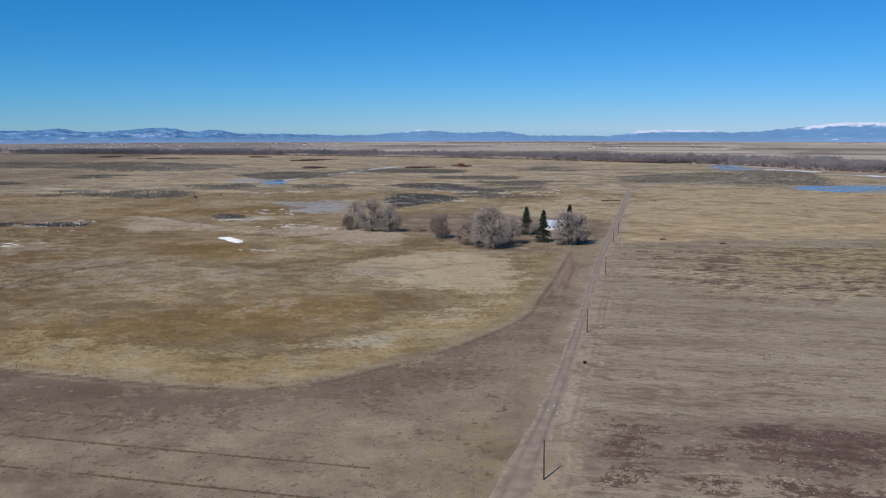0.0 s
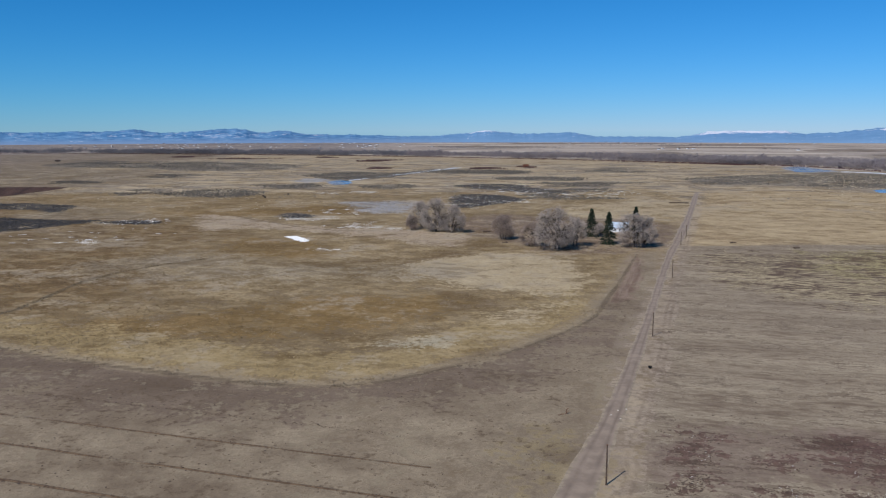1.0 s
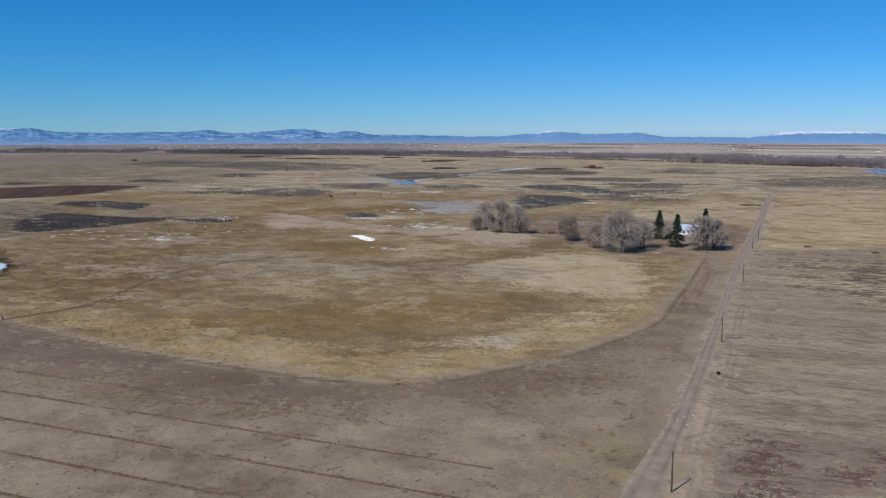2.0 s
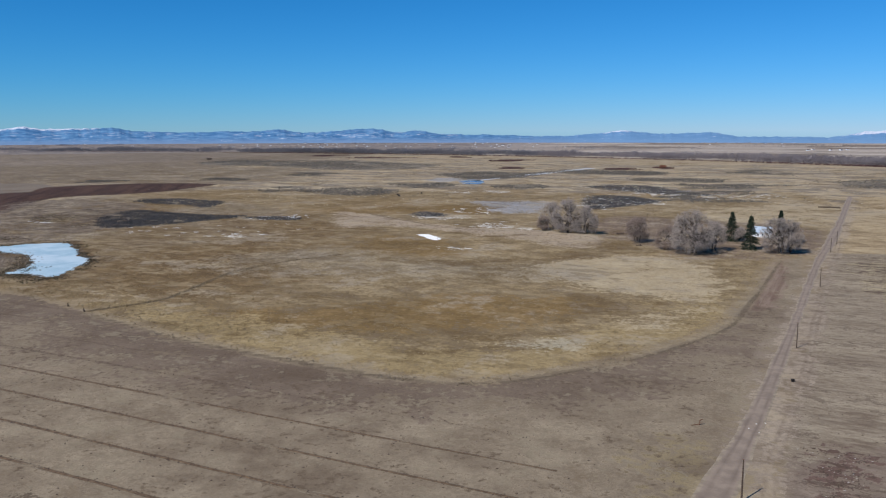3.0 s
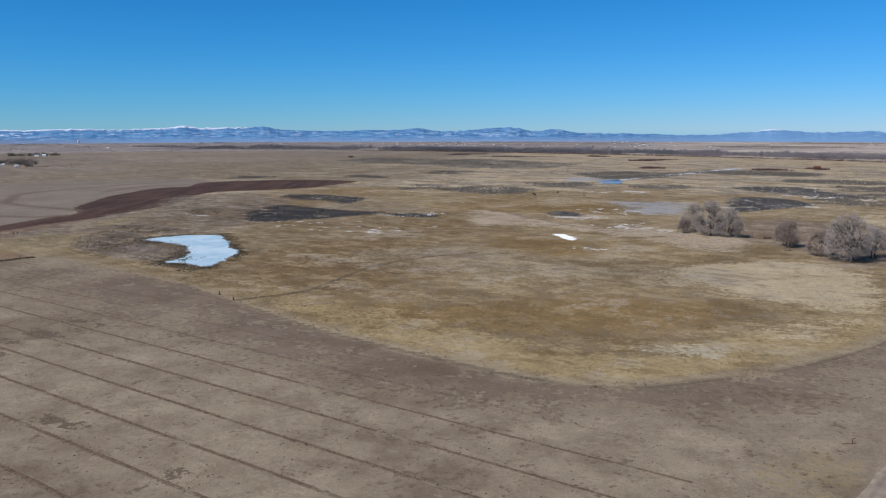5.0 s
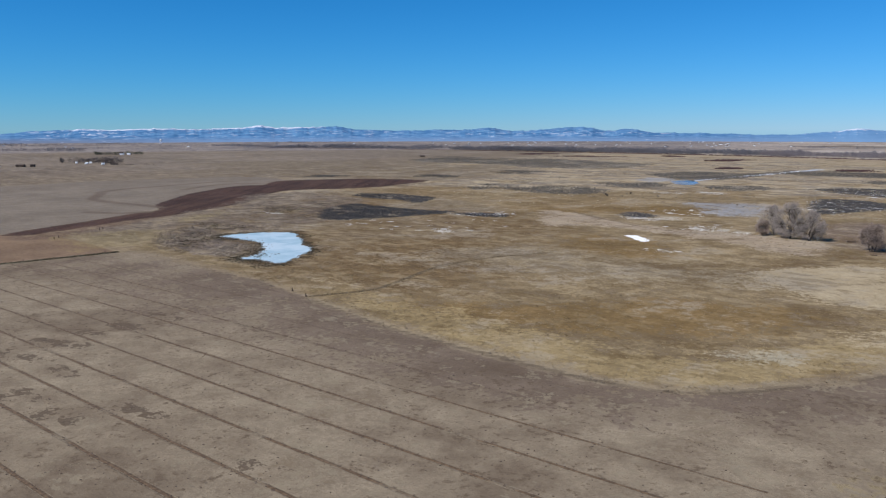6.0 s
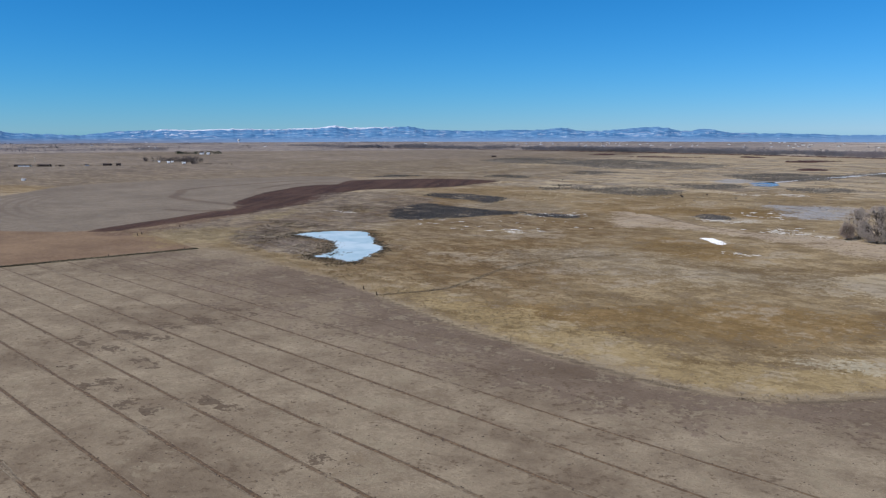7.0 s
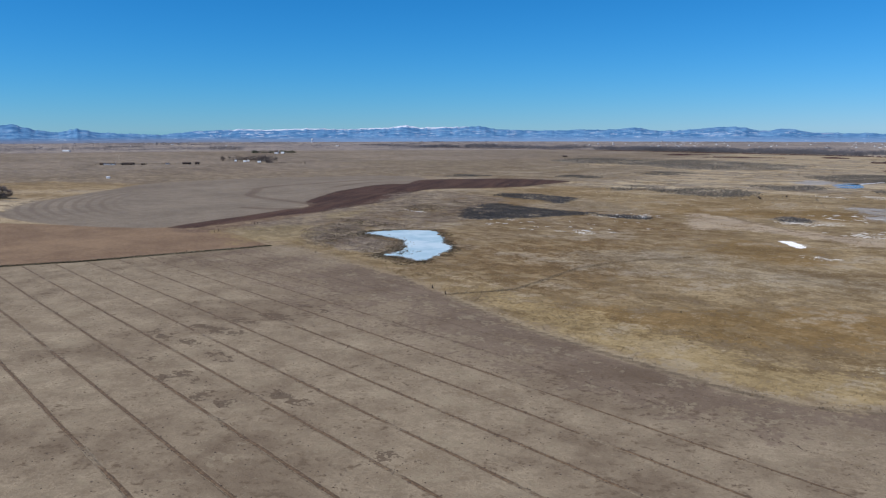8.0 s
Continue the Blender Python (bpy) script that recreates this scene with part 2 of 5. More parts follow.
PLOUGHED = [(-446, 287), (-455, 315), (-460, 341), (-465, 370), (-478, 407), (-483, 438), (-516, 465), (-553, 519), (-581, 568), (-604, 632), (-609, 674), (-599, 693),
            (-627, 750), (-611, 790), (-562, 841), (-481, 844), (-467, 816), (-468, 768), (-468, 723), (-492, 684), (-519, 643), (-511, 602), (-470, 528), (-453, 474),
            (-447, 437), (-442, 403), (-443, 377), (-439, 349), (-432, 312), (-431, 294)]
WEST_BAND = [(-3049, 1230), (-2725, 1552), (-2460, 1839), (-2255, 2092), (-1975, 2043), (-1980, 1836), (-2103, 1572), (-2159, 1409), (-2492, 1067), (-2549, 1028)]
SEDGE = [[(-349, 326), (-363, 354), (-348, 358), (-329, 345), (-321, 322), (-319, 303)],
         [(-425, 501), (-393, 501), (-381, 465), (-403, 465)],
         [(-401, 391), (-368, 390), (-342, 386), (-354, 365)],
         [(-280, 304), (-265, 303), (-257, 304), (-259, 291)],
         [(-257, 284), (-240, 284), (-236, 290), (-235, 272), (-247, 274)],
         [(-424, 548), (-403, 544), (-364, 488), (-346, 442), (-362, 449), (-382, 497)]]
YELLOW = [[(-401, 298), (-401, 323), (-389, 346), (-365, 338), (-338, 300), (-342, 281), (-359, 273)], [(-421, 401), (-429, 442), (-412, 426), (-404, 393)], [(5, 148), (11, 152), (11, 138), (6, 130)]]
HOOKS = [[(-667, 749), (-685, 707), (-682, 631), (-684, 583), (-672, 539)], [(-631, 504), (-613, 482), (-571, 467), (-532, 460), (-497, 453)],
         [(-517, 401), (-489, 405), (-478, 424)], [(-620, 715), (-643, 673), (-627, 604)], [(-672, 539), (-650, 520), (-613, 482)]]
RED_STRIP = [(-436, 288), (-402, 294), (-418, 345), (-446, 430), (-466, 500), (-495, 560), (-530, 640), (-545, 640), (-508, 555), (-480, 490), (-455, 390)]
ROUGH = [(-398, 302), (-420, 345), (-446, 430), (-470, 505), (-520, 600), (-470, 640), (-400, 590), (-375, 545), (-325, 440), (-330, 400), (-300, 380),
         (-330, 360), (-378, 380), (-376, 337), (-345, 300)]
SCUFFS = [(-210, 158), (-217, 134), (-210, 145), (-202, 145), (-198, 132), (-191, 115), (-171, 113), (-181, 105), (-154, 106), (-147, 119), (-141, 118), (-204, 169), (-205, 183), (-98, 106), (-182, 129)]
RUSSET = [(-285, 369), (-302, 408), (-297, 444), (-274, 479), (-240, 487), (-230, 445), (-231, 380), (-251, 355)]
SNOW = [[(-127, 454), (-122, 455), (-115, 446), (-110, 439), (-109, 430), (-114, 434), (-120, 443)]]

# a long gravel lane, meadow rings, wheel tracks and streaks lie on one section grid
FURROW_SLOPE, FURROW_START, FURROW_STEP = 0.2235, 40.5, 13.5


def ground_height(x, y):
    """Gentle swells, flat by water, lane and buildings."""
    x, y = np.asarray(x, float), np.asarray(y, float)
    swell = 0.8 * (soft_noise(x / 46, y / 46, 1) - 0.5) + 0.25 * (soft_noise(x / 11, y / 11, 2) - 0.5)
    calm = np.minimum(to_line(x, y, np.array(ROAD_LINE, float)) / 14, 1) * np.clip((1500 - np.hypot(x, y)) / 500, 0, 1)
    calm = calm * (1 - area(x, y, CROP_FIELD, 12.0) * 0.9)
    for cx, cy, r in ((-285, 325, 75), (-197, 950, 70), (-140, 1140, 220), (67, 484, 30), (470, 820, 150)):
        calm = calm * np.clip((np.hypot(x - cx, y - cy) - r) / 30, 0, 1)
    return swell * calm


def axis(fine, near, growth_neg, growth_pos, start, end, top_step):
    out = [0.0]
    while out[-1] < end:
        d = abs(out[-1])
        out.append(out[-1] + min(max(fine, (d - near) * growth_pos + fine), top_step))
    back = [0.0]
    while back[-1] > start:
        d = abs(back[-1])
        back.append(back[-1] - min(max(fine, (d - near) * growth_neg + fine), top_step))
    return np.array(back[:0:-1] + out)


# ---------------------------------------------------------------- ground sheet
gx = axis(1.0, 110, 0.0105, 0.015, -4950, 4950, 60)
gy = np.concatenate([np.linspace(-4950, 40, 60), 40.0 + axis(0.6, 40, 0.01, 0.0095, 0, 4910, 45)[1:]])
X, Y = np.meshgrid(gx, gy)
nxv, nyv = len(gx), len(gy)
X, Y = X.ravel(), Y.ravel()


def sheet(name, verts, quads, mat):
    me = bpy.data.meshes.new(name)
    verts, quads = np.asarray(verts, np.float32), np.asarray(quads, np.int32)
    me.vertices.add(len(verts))
    me.vertices.foreach_set("co", verts.ravel())
    me.loops.add(quads.size)
    me.loops.foreach_set("vertex_index", quads.ravel())
    me.polygons.add(len(quads))
    me.polygons.foreach_set("loop_start", np.arange(len(quads), dtype=np.int32) * quads.shape[1])
    me.update(calc_edges=True)
    me.validate()
    me.materials.append(mat)
    return me


def smooth_shaded(me):
    me.polygons.foreach_set("use_smooth", np.ones(len(me.polygons), bool))
    return me


def grid_quads(nu, nv):
    i = np.arange(nu * nv).reshape(nv, nu)
    return np.stack([i[:-1, :-1].ravel(), i[:-1, 1:].ravel(), i[1:, 1:].ravel(), i[1:, :-1].ravel()], 1)


edge_line = smooth(MEADOW_EDGE, False)
from_edge = to_line(X, Y, edge_line)
crop = area(X, Y, CROP_FIELD, 7.0)
meadow = area(X, Y, MEADOW, 9.0)
damp_width = 34 + 34 * np.clip((-60 - X) / 170, 0, 1)
river_bank = np.interp(X, [-4950, -1800, -1167, -492, 92, 338, 421, 485, 597, 1000, 4950], [2300, 2160, 2150, 2010, 1740, 1540, 1456, 1290, 1100, 1000, 900])


def patches(shapes, blur):
    return np.maximum.reduce([area(X, Y, p, blur) for p in shapes])


covers = {
    "meadow": meadow,
    "right_meadow": area(X, Y, RIGHT_MEADOW, 10, False),
    "crop": crop,
    "right_field": area(X, Y, RIGHT_FIELD, 3, False),
    "damp": np.clip(1.1 - from_edge / damp_width, 0, 1) * (crop > 0.5) * np.clip((305 - Y) / 80, 0.12, 1) * np.clip((30 - X) / 90, 0.8, 1),
    "straw": np.clip(0.95 - np.abs(from_edge - 15) / 30, 0, 1) * np.clip(meadow * 2 - 0.6, 0, 1) * np.clip((390 - Y) / 120, 0, 1) * np.clip((X + 240) / 120, 0.0, 1),
    "ochre": patches(OCHRE, 14),
    "pale": patches(PALE, 13),
    "frost": patches(FROST, 6),
    "brown": patches(BROWN, 45),
    "bare": patches(BARE, 10),
    "wet": patches(WET, 16),
    "reed": patches(REED, 9),
    "bed": patches(BEDS, 10),
    "sage": np.maximum(patches(SAGE, 14) * 0.85, patches(FLATS, 9)),
    "willow_floor": patches(WILLOWS, 12),
    "ice": patches([oval(*q) for q in ICE_OVALS], 7),
    "dun": patches([oval(-640, 1010, 200, 230, 35), oval(-480, 760, 60, 90, 30), oval(-950, 1150, 160, 120, 35)], 80),
    "grey_flat": patches([oval(*q) for q in GREY_OVALS], 30),
    "pale_flat": patches([oval(*q) for q in PALE_OVALS], 45),
    "brown_flat": patches([oval(*q) for q in BROWN_OVALS], 30),
    "dark_soil": patches(DARK_SOIL, 3.5),
    "brown_soil": patches([oval(39, 147, 15, 15, 0), oval(82, 141, 42, 15, -12)], 7),
    "stubble": patches(STUBBLE, 22),
    "tan_field": area(X, Y, TAN_FIELD, 2, False),
    "pivot": area(X, Y, PIVOT_FIELD, 6),
    "ploughed": area(X, Y, PLOUGHED, 3),
    "red_strip": area(X, Y, RED_STRIP, 9),
    "snow": patches(SNOW, 1.6),
    "shore": np.clip(1.1 - to_line(X, Y, smooth(POND, True), True) / 13, 0, 1) * (np.hypot(X + 285, Y - 325) < 90),
    "verge": np.maximum(stripe(X, Y, [(x + 2.2, y) for x, y in ROAD_LINE], 4.2, 3.0), stripe(X, Y, SIDE_TRACK, 1.7, 1.6)),
    "ditch": stripe(X, Y, DITCH_LINE, 1.6, 1.2),
    "trail": np.maximum(np.maximum(stripe(X, Y, [(-205, 576), (-165, 533), (-132, 500), (-110, 487)], 1.2, 2.0), stripe(X, Y, [(-355, 843), (-362, 890), (-378, 934)], 2.0, 3.0)), np.maximum(stripe(X, Y, TRAIL_LINE, 1.3, 1.0), stripe(X, Y, OLD_DITCH, 1.2, 1.6) * 0.8)),
    "red_lane": area(X, Y, [(59, 400), (67, 400), (54, 329), (45, 290), (37, 284), (45, 325)], 3.0, False),
    "yard": area(X, Y, [(-32, 547), (-10, 585), (46, 568), (103, 531), (90, 440), (65, 407), (27, 398), (5, 426), (-21, 474)], 9),
    "edge_pale": stripe(X, Y, MEADOW_EDGE[:12], 2.4, 2.0),
    "edge_rut": stripe(X, Y, [(x + 1.5, y - 1.5) for x, y in MEADOW_EDGE[:12]], 0.7, 0.7),
    "side_track": np.maximum(stripe(X, Y, [(x - 0.9, y) for x, y in SIDE_TRACK], 0.25, 0.7), stripe(X, Y, [(x + 0.9, y) for x, y in SIDE_TRACK], 0.25, 0.7)),
    "between": stripe(X, Y, [(0, 90), (15, 133), (31, 190), (41, 236), (62, 316), (82, 400)], 6.5, 3.0),
    "farmland": np.clip((Y - river_bank) / 60, 0, 1) + np.clip((-X - 900) / 60, 0, 1) * np.clip((np.hypot(X, Y) - 1150) / 150, 0, 1),
    "hook": np.maximum.reduce([stripe(X, Y, h, 5, 5) for h in HOOKS]),
    "yellow": patches(YELLOW, 16),
    "russet": patches([RUSSET], 16),
    "west_band": area(X, Y, WEST_BAND, 50, False),
    # far ground beyond 2350 m, where haze is tinted into the colour
    "far_haze_scrub": np.clip((np.hypot(X, Y) - 2350) / 200, 0, 1) * np.clip((-X - 100) / 700, 0, 1),
    "green_stubble": area(X, Y, oval(215, 360, 60, 55, -12), 40),
    "rough": patches([ROUGH], 14),
    "sedge": patches(SEDGE, 5),
    "scuff": patches([oval(x + dx, y + dy, 3.6 - 0.5 * (x % 4), 1.2, 12 - 25 * (x % 3)) for x, y in SCUFFS for dx, dy in ((0, 0), (5 + x % 4, 2 - y % 5))], 2.4),
    "tracked": np.clip((-X + 30 - (Y - 90) * 0.6) / 120, 0.08, 1),
    "west_flat": np.clip((-X - 620) / 120, 0, 1) * np.clip((np.hypot(X, Y) - 880) / 120, 0, 1),
    "marsh": np.clip((np.hypot(X, Y) - 560) / 120, 0, 1) * np.clip((river_bank - Y) / 80, 0, 1) * np.clip((X + 900) / 200, 0, 1),
}

gm, nt, gb = material("prairie_ground")
P = coords(nt)
n_wide = grain(nt, P, 0.0045, 4, 0.6)
n_big = grain(nt, P, 0.02, 5, 0.62)
n_mid = grain(nt, P, 0.085, 5, 0.65)
n_fine = grain(nt, P, 0.5, 4, 0.68)
n_swale = grain(nt, scaled(nt, P, (0.011, 0.03, 1.0), -16), 1.0, 6, 0.68, 1.4)
n_patch = grain(nt, scaled(nt, P, (0.1, 0.1, 1), 20), 1.0, 6, 0.72, 0.4)
n_dust = grain(nt, P, 2.2, 3, 0.7)
ROWS_TURN = -math.degrees(math.atan(FURROW_SLOPE))
n_row = grain(nt, scaled(nt, P, (0.06, 0.17, 1.0), ROWS_TURN), 1.0, 6, 0.7, 0.5)
n_band = grain(nt, scaled(nt, P, (0.008, 0.07, 1.0), ROWS_TURN), 1.0, 4, 0.6, 0.3)
n_strip = grain(nt, scaled(nt, P, (0.008, 0.09, 1.0), 116), 1.0, 4, 0.6, 0.3)
n_lane = grain(nt, scaled(nt, P, (0.6, 0.03, 1.0), ROWS_TURN), 1.0, 4, 0.6, 0.3)
n_row_fine = grain(nt, scaled(nt, P, (0.2, 0.62, 1.0), ROWS_TURN), 1.0, 5, 0.7, 0.3)


def blend(*terms):
    """A weighted sum of noises, stretched about its middle to use the whole range."""
    total, weight = None, sum(w for _, w in terms)
    for n, w in terms:
        total = calc(nt, 'MULTIPLY_ADD', n, w / weight, total if total is not None else 0.0)
    return calc(nt, 'MULTIPLY_ADD', calc(nt, 'SUBTRACT', total, 0.5), 6.0, 0.5, True)


speck = blend((n_mid, 0.5), (n_fine, 0.5))
tuft = blend((n_fine, 0.6), (n_dust, 0.4))
cloud = blend((n_big, 0.45), (n_mid, 0.35), (n_fine, 0.2))
rows = blend((n_row, 0.6), (n_row_fine, 0.4))
rag = calc(nt, 'SUBTRACT', blend((n_big, 0.3), (n_mid, 0.35), (n_fine, 0.35)), 0.5)
rag_row = calc(nt, 'SUBTRACT', rows, 0.5)
rag_swale = calc(nt, 'SUBTRACT', blend((n_swale, 0.5), (n_mid, 0.25), (n_fine, 0.25)), 0.5)

LAND = [
    # name, dark tone, light tone, mottling, raggedness of the edge, edge noise, strength
    ("meadow", (104, 87, 62), (156, 136, 103), cloud, 1.4, rag, 1.0),
    ("right_meadow", (136, 116, 88), (180, 160, 126), blend((n_swale, 0.4), (n_mid, 0.3), (n_row, 0.3)), 0.8, rag, 1.0),
    ("brown", (84, 66, 43), (132, 109, 77), blend((n_patch, 0.4), (n_row, 0.3), (n_fine, 0.3)), 1.0, rag, 0.92),
    ("ochre", (104, 83, 49), (135, 109, 70), cloud, 1.0, rag, 0.85),
    ("straw", (134, 115, 80), (158, 138, 100), cloud, 0.7, rag, 0.85),
    ("pale", (154, 137, 108), (178, 161, 131), cloud, 0.7, rag, 0.95),
    ("frost", (148, 138, 116), (168, 158, 136), speck, 1.0, rag, 0.85),
    ("bare", (146, 129, 108), (168, 151, 129), cloud, 0.7, rag, 1.0),
    ("reed", (88, 77, 69), (134, 120, 106), tuft, 0.9, rag, 1.0),
    ("wet", (136, 134, 132), (156, 157, 160), cloud, 0.7, rag, 0.85),
    ("pale_flat", (146, 128, 100), (172, 154, 124), cloud, 1.0, rag, 0.8),
    ("west_flat", (94, 83, 71), (126, 112, 96), blend((n_wide, 0.3), (n_swale, 0.5), (n_mid, 0.2)), 0.8, rag, 0.85),
    ("west_band", (98, 88, 82), (128, 115, 105), cloud, 0.5, rag, 0.8),
    # mottled far scrub; its blue-grey cast is distance haze put into the colour
    ("far_haze_scrub", (90, 87, 92), (162, 151, 143), blend((n_swale, 0.6), (n_wide, 0.25), (n_mid, 0.15)), 0.6, rag, 0.8),
    ("dun", (96, 84, 69), (128, 114, 95), cloud, 0.9, rag, 0.85),
    ("grey_flat", (112, 102, 86), (148, 136, 116), speck, 1.1, rag, 0.55),
    ("brown_flat", (112, 92, 62), (142, 120, 86), cloud, 1.0, rag, 0.8),
    ("sage", (78, 75, 72), (122, 114, 102), tuft, 1.5, rag_swale, 0.9),
    ("willow_floor", (88, 62, 56), (114, 88, 78), speck, 1.0, rag, 0.85),
    ("bed", (60, 58, 60), (92, 88, 84), tuft, 0.7, rag, 0.97),
    ("tan_field", (114, 93, 74), (134, 111, 88), cloud, 0.3, rag, 1.0),
    ("pivot", (113, 102, 89), (131, 119, 104), cloud, 0.3, rag, 1.0),
    ("red_strip", (96, 77, 63), (120, 100, 82), speck, 1.0, rag, 0.9),
    ("ploughed", (56, 40, 34), (84, 63, 53), blend((n_strip, 0.5), (n_fine, 0.3), (n_big, 0.2)), 0.35, rag, 0.97),
    ("russet", (92, 74, 53), (142, 124, 97), blend((n_row, 0.7), (n_row_fine, 0.3)), 1.0, rag, 0.8),
    ("rough", (82, 71, 61), (130, 116, 101), blend((n_patch, 0.5), (n_fine, 0.3), (n_mid, 0.2)), 1.0, rag, 0.88),
    ("sedge", (66, 55, 46), (106, 92, 78), tuft, 1.5, rag, 0.85),
    ("crop", (112, 97, 80), (154, 139, 116), blend((n_mid, 0.35), (n_patch, 0.3), (n_fine, 0.35)), 1.0, rag, 1.0),
    ("right_field", (114, 99, 83), (168, 154, 131), blend((n_row, 0.4), (n_row_fine, 0.35), (n_band, 0.25)), 0.4, rag, 1.0),
    ("damp", (90, 75, 63), (120, 104, 89), blend((n_mid, 0.4), (n_patch, 0.35), (n_fine, 0.25)), 1.2, rag, 0.88),
    ("stubble", (90, 74, 63), (174, 159, 127), step(nt, blend((n_row, 0.4), (n_row_fine, 0.45), (n_band, 0.15)), 0.34, 0.64), 1.2, rag, 0.95),
    ("green_stubble", (100, 86, 64), (172, 160, 114), step(nt, rows, 0.38, 0.66), 1.4, rag, 0.75),
    ("brown_soil", (98, 81, 72), (136, 119, 105), blend((n_fine, 0.5), (n_mid, 0.5)), 1.2, rag, 0.65),
    ("dark_soil", (48, 28, 28), (108, 84, 75), blend((n_fine, 0.5), (n_dust, 0.2), (n_mid, 0.3)), 2.4, calc(nt, 'MULTIPLY_ADD', rag_row, 0.5, calc(nt, 'SUBTRACT', calc(nt, 'MULTIPLY_ADD', calc(nt, 'SUBTRACT', n_fine, 0.5), 1.6, rag), 0.1)), 0.85),
    ("scuff", (76, 63, 52), (100, 86, 71), tuft, 3.4, calc(nt, 'MULTIPLY_ADD', rag_row, 0.5, rag), 0.85),
    ("yard", (96, 81, 69), (130, 113, 97), speck, 1.0, rag, 0.9),
    ("between", (122, 107, 93), (146, 131, 113), speck, 1.3, rag, 0.65),
    ("verge", (136, 121, 104), (168, 152, 132), speck, 1.6, rag, 0.65),
    ("red_lane", (108, 84, 73), (140, 119, 105), blend((n_lane, 0.75), (n_fine, 0.25)), 1.5, rag, 0.75),
    ("shore", (64, 50, 34), (108, 88, 62), speck, 1.7, rag, 0.95),
    ("edge_pale", (136, 121, 97), (160, 145, 118), tuft, 1.3, rag, 0.4),
    ("edge_rut", (84, 72, 58), (108, 95, 78), tuft, 0.8, rag, 0.8),
    ("side_track", (100, 86, 72), (124, 108, 92), tuft, 0.5, rag, 0.5),
    ("trail", (76, 63, 43), (104, 88, 65), tuft, 0.7, rag, 0.9),
    ("ditch", (66, 58, 42), (96, 86, 64), tuft, 0.6, rag, 0.95),
    ("hook", (92, 78, 67), (110, 95, 81), cloud, 0.4, rag, 0.75),
    ("yellow", (120, 105, 66), (144, 127, 86), cloud, 1.2, rag, 0.45),
    ("ice", (190, 184, 172), (238, 235, 228), tuft, 3.2, calc(nt, 'SUBTRACT', rag, 0.16), 0.75),
    ("snow", (240, 238, 232), (248, 246, 242), tuft, 0.5, rag, 1.0),
]
# open plain, with a patchwork of far fields on the section grid
color = mixc(nt, cloud, srgb(130, 113, 90), srgb(168, 150, 121))
color = mixc(nt, step(nt, n_wide, 0.47, 0.6, 0.0, 0.75), color, srgb(132, 117, 97))
plots = nt.nodes.new("ShaderNodeTexVoronoi")
plots.distance = 'CHEBYCHEV'
plots.inputs["Scale"].default_value = 1.0
plots.inputs["Randomness"].default_value = 0.55
nt.links.new(scaled(nt, P, (0.0024, 0.0048, 1.0), ROWS_TURN), plots.inputs["Vector"])
pick = nt.nodes.new("ShaderNodeSeparateColor")
nt.links.new(plots.outputs["Color"], pick.inputs[0])
plot_tone = mixc(nt, pick.outputs[0], srgb(158, 147, 138), srgb(194, 182, 169))
plot_tone = mixc(nt, step(nt, pick.outputs[1], 0.78, 0.82), plot_tone, srgb(116, 104, 96))
hedge = nt.nodes.new("ShaderNodeTexVoronoi")
hedge.feature = 'DISTANCE_TO_EDGE'
hedge.inputs["Scale"].default_value = 1.0
hedge.inputs["Randomness"].default_value = 0.5
nt.links.new(scaled(nt, P, (0.0016, 0.0041, 1.0), ROWS_TURN), hedge.inputs["Vector"])
plot_tone = mixc(nt, step(nt, calc(nt, 'MULTIPLY_ADD', n_mid, 0.05, hedge.outputs["Distance"]), 0.085, 0.05, 0.0, 0.6), plot_tone, srgb(92, 86, 78))
plot_tone = mixc(nt, calc(nt, 'MULTIPLY', cloud, 0.4), plot_tone, srgb(150, 136, 126))
color = mixc(nt, calc(nt, 'MULTIPLY', attr(nt, "farmland"), 0.9, 0, True), color, plot_tone)
# marsh: grey brush, pale flats and brown grass in drifts
marsh = attr(nt, "marsh")
drift = blend((n_wide, 0.3), (n_big, 0.5), (n_mid, 0.2))
color = mixc(nt, calc(nt, 'MULTIPLY', marsh, step(nt, drift, 0.6, 0.8, 0.0, 0.8)), color, mixc(nt, speck, srgb(112, 102, 90), srgb(144, 130, 112)))
color = mixc(nt, calc(nt, 'MULTIPLY', marsh, step(nt, drift, 0.3, 0.12)), color, srgb(166, 146, 114))
swale = blend((n_swale, 0.8), (n_fine, 0.2))
color = mixc(nt, calc(nt, 'MULTIPLY', marsh, step(nt, swale, 0.63, 0.74, 0.0, 0.85)), color, mixc(nt, tuft, srgb(96, 90, 84), srgb(132, 122, 109)))
color = mixc(nt, calc(nt, 'MULTIPLY', marsh, step(nt, swale, 0.34, 0.2, 0.0, 0.85)), color, srgb(180, 163, 134))
masks = {}
for land, dark, light, mottle, jag, noise_edge, strength in LAND:
    cover = attr(nt, land)
    m = calc(nt, 'MULTIPLY_ADD', calc(nt, 'MULTIPLY', noise_edge, step(nt, cover, 0.02, 0.3)), jag, cover)
    m = calc(nt, 'MULTIPLY', step(nt, m, 0.32, 0.68), strength)
    masks[land] = m
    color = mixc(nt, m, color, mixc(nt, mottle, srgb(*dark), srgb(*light)))

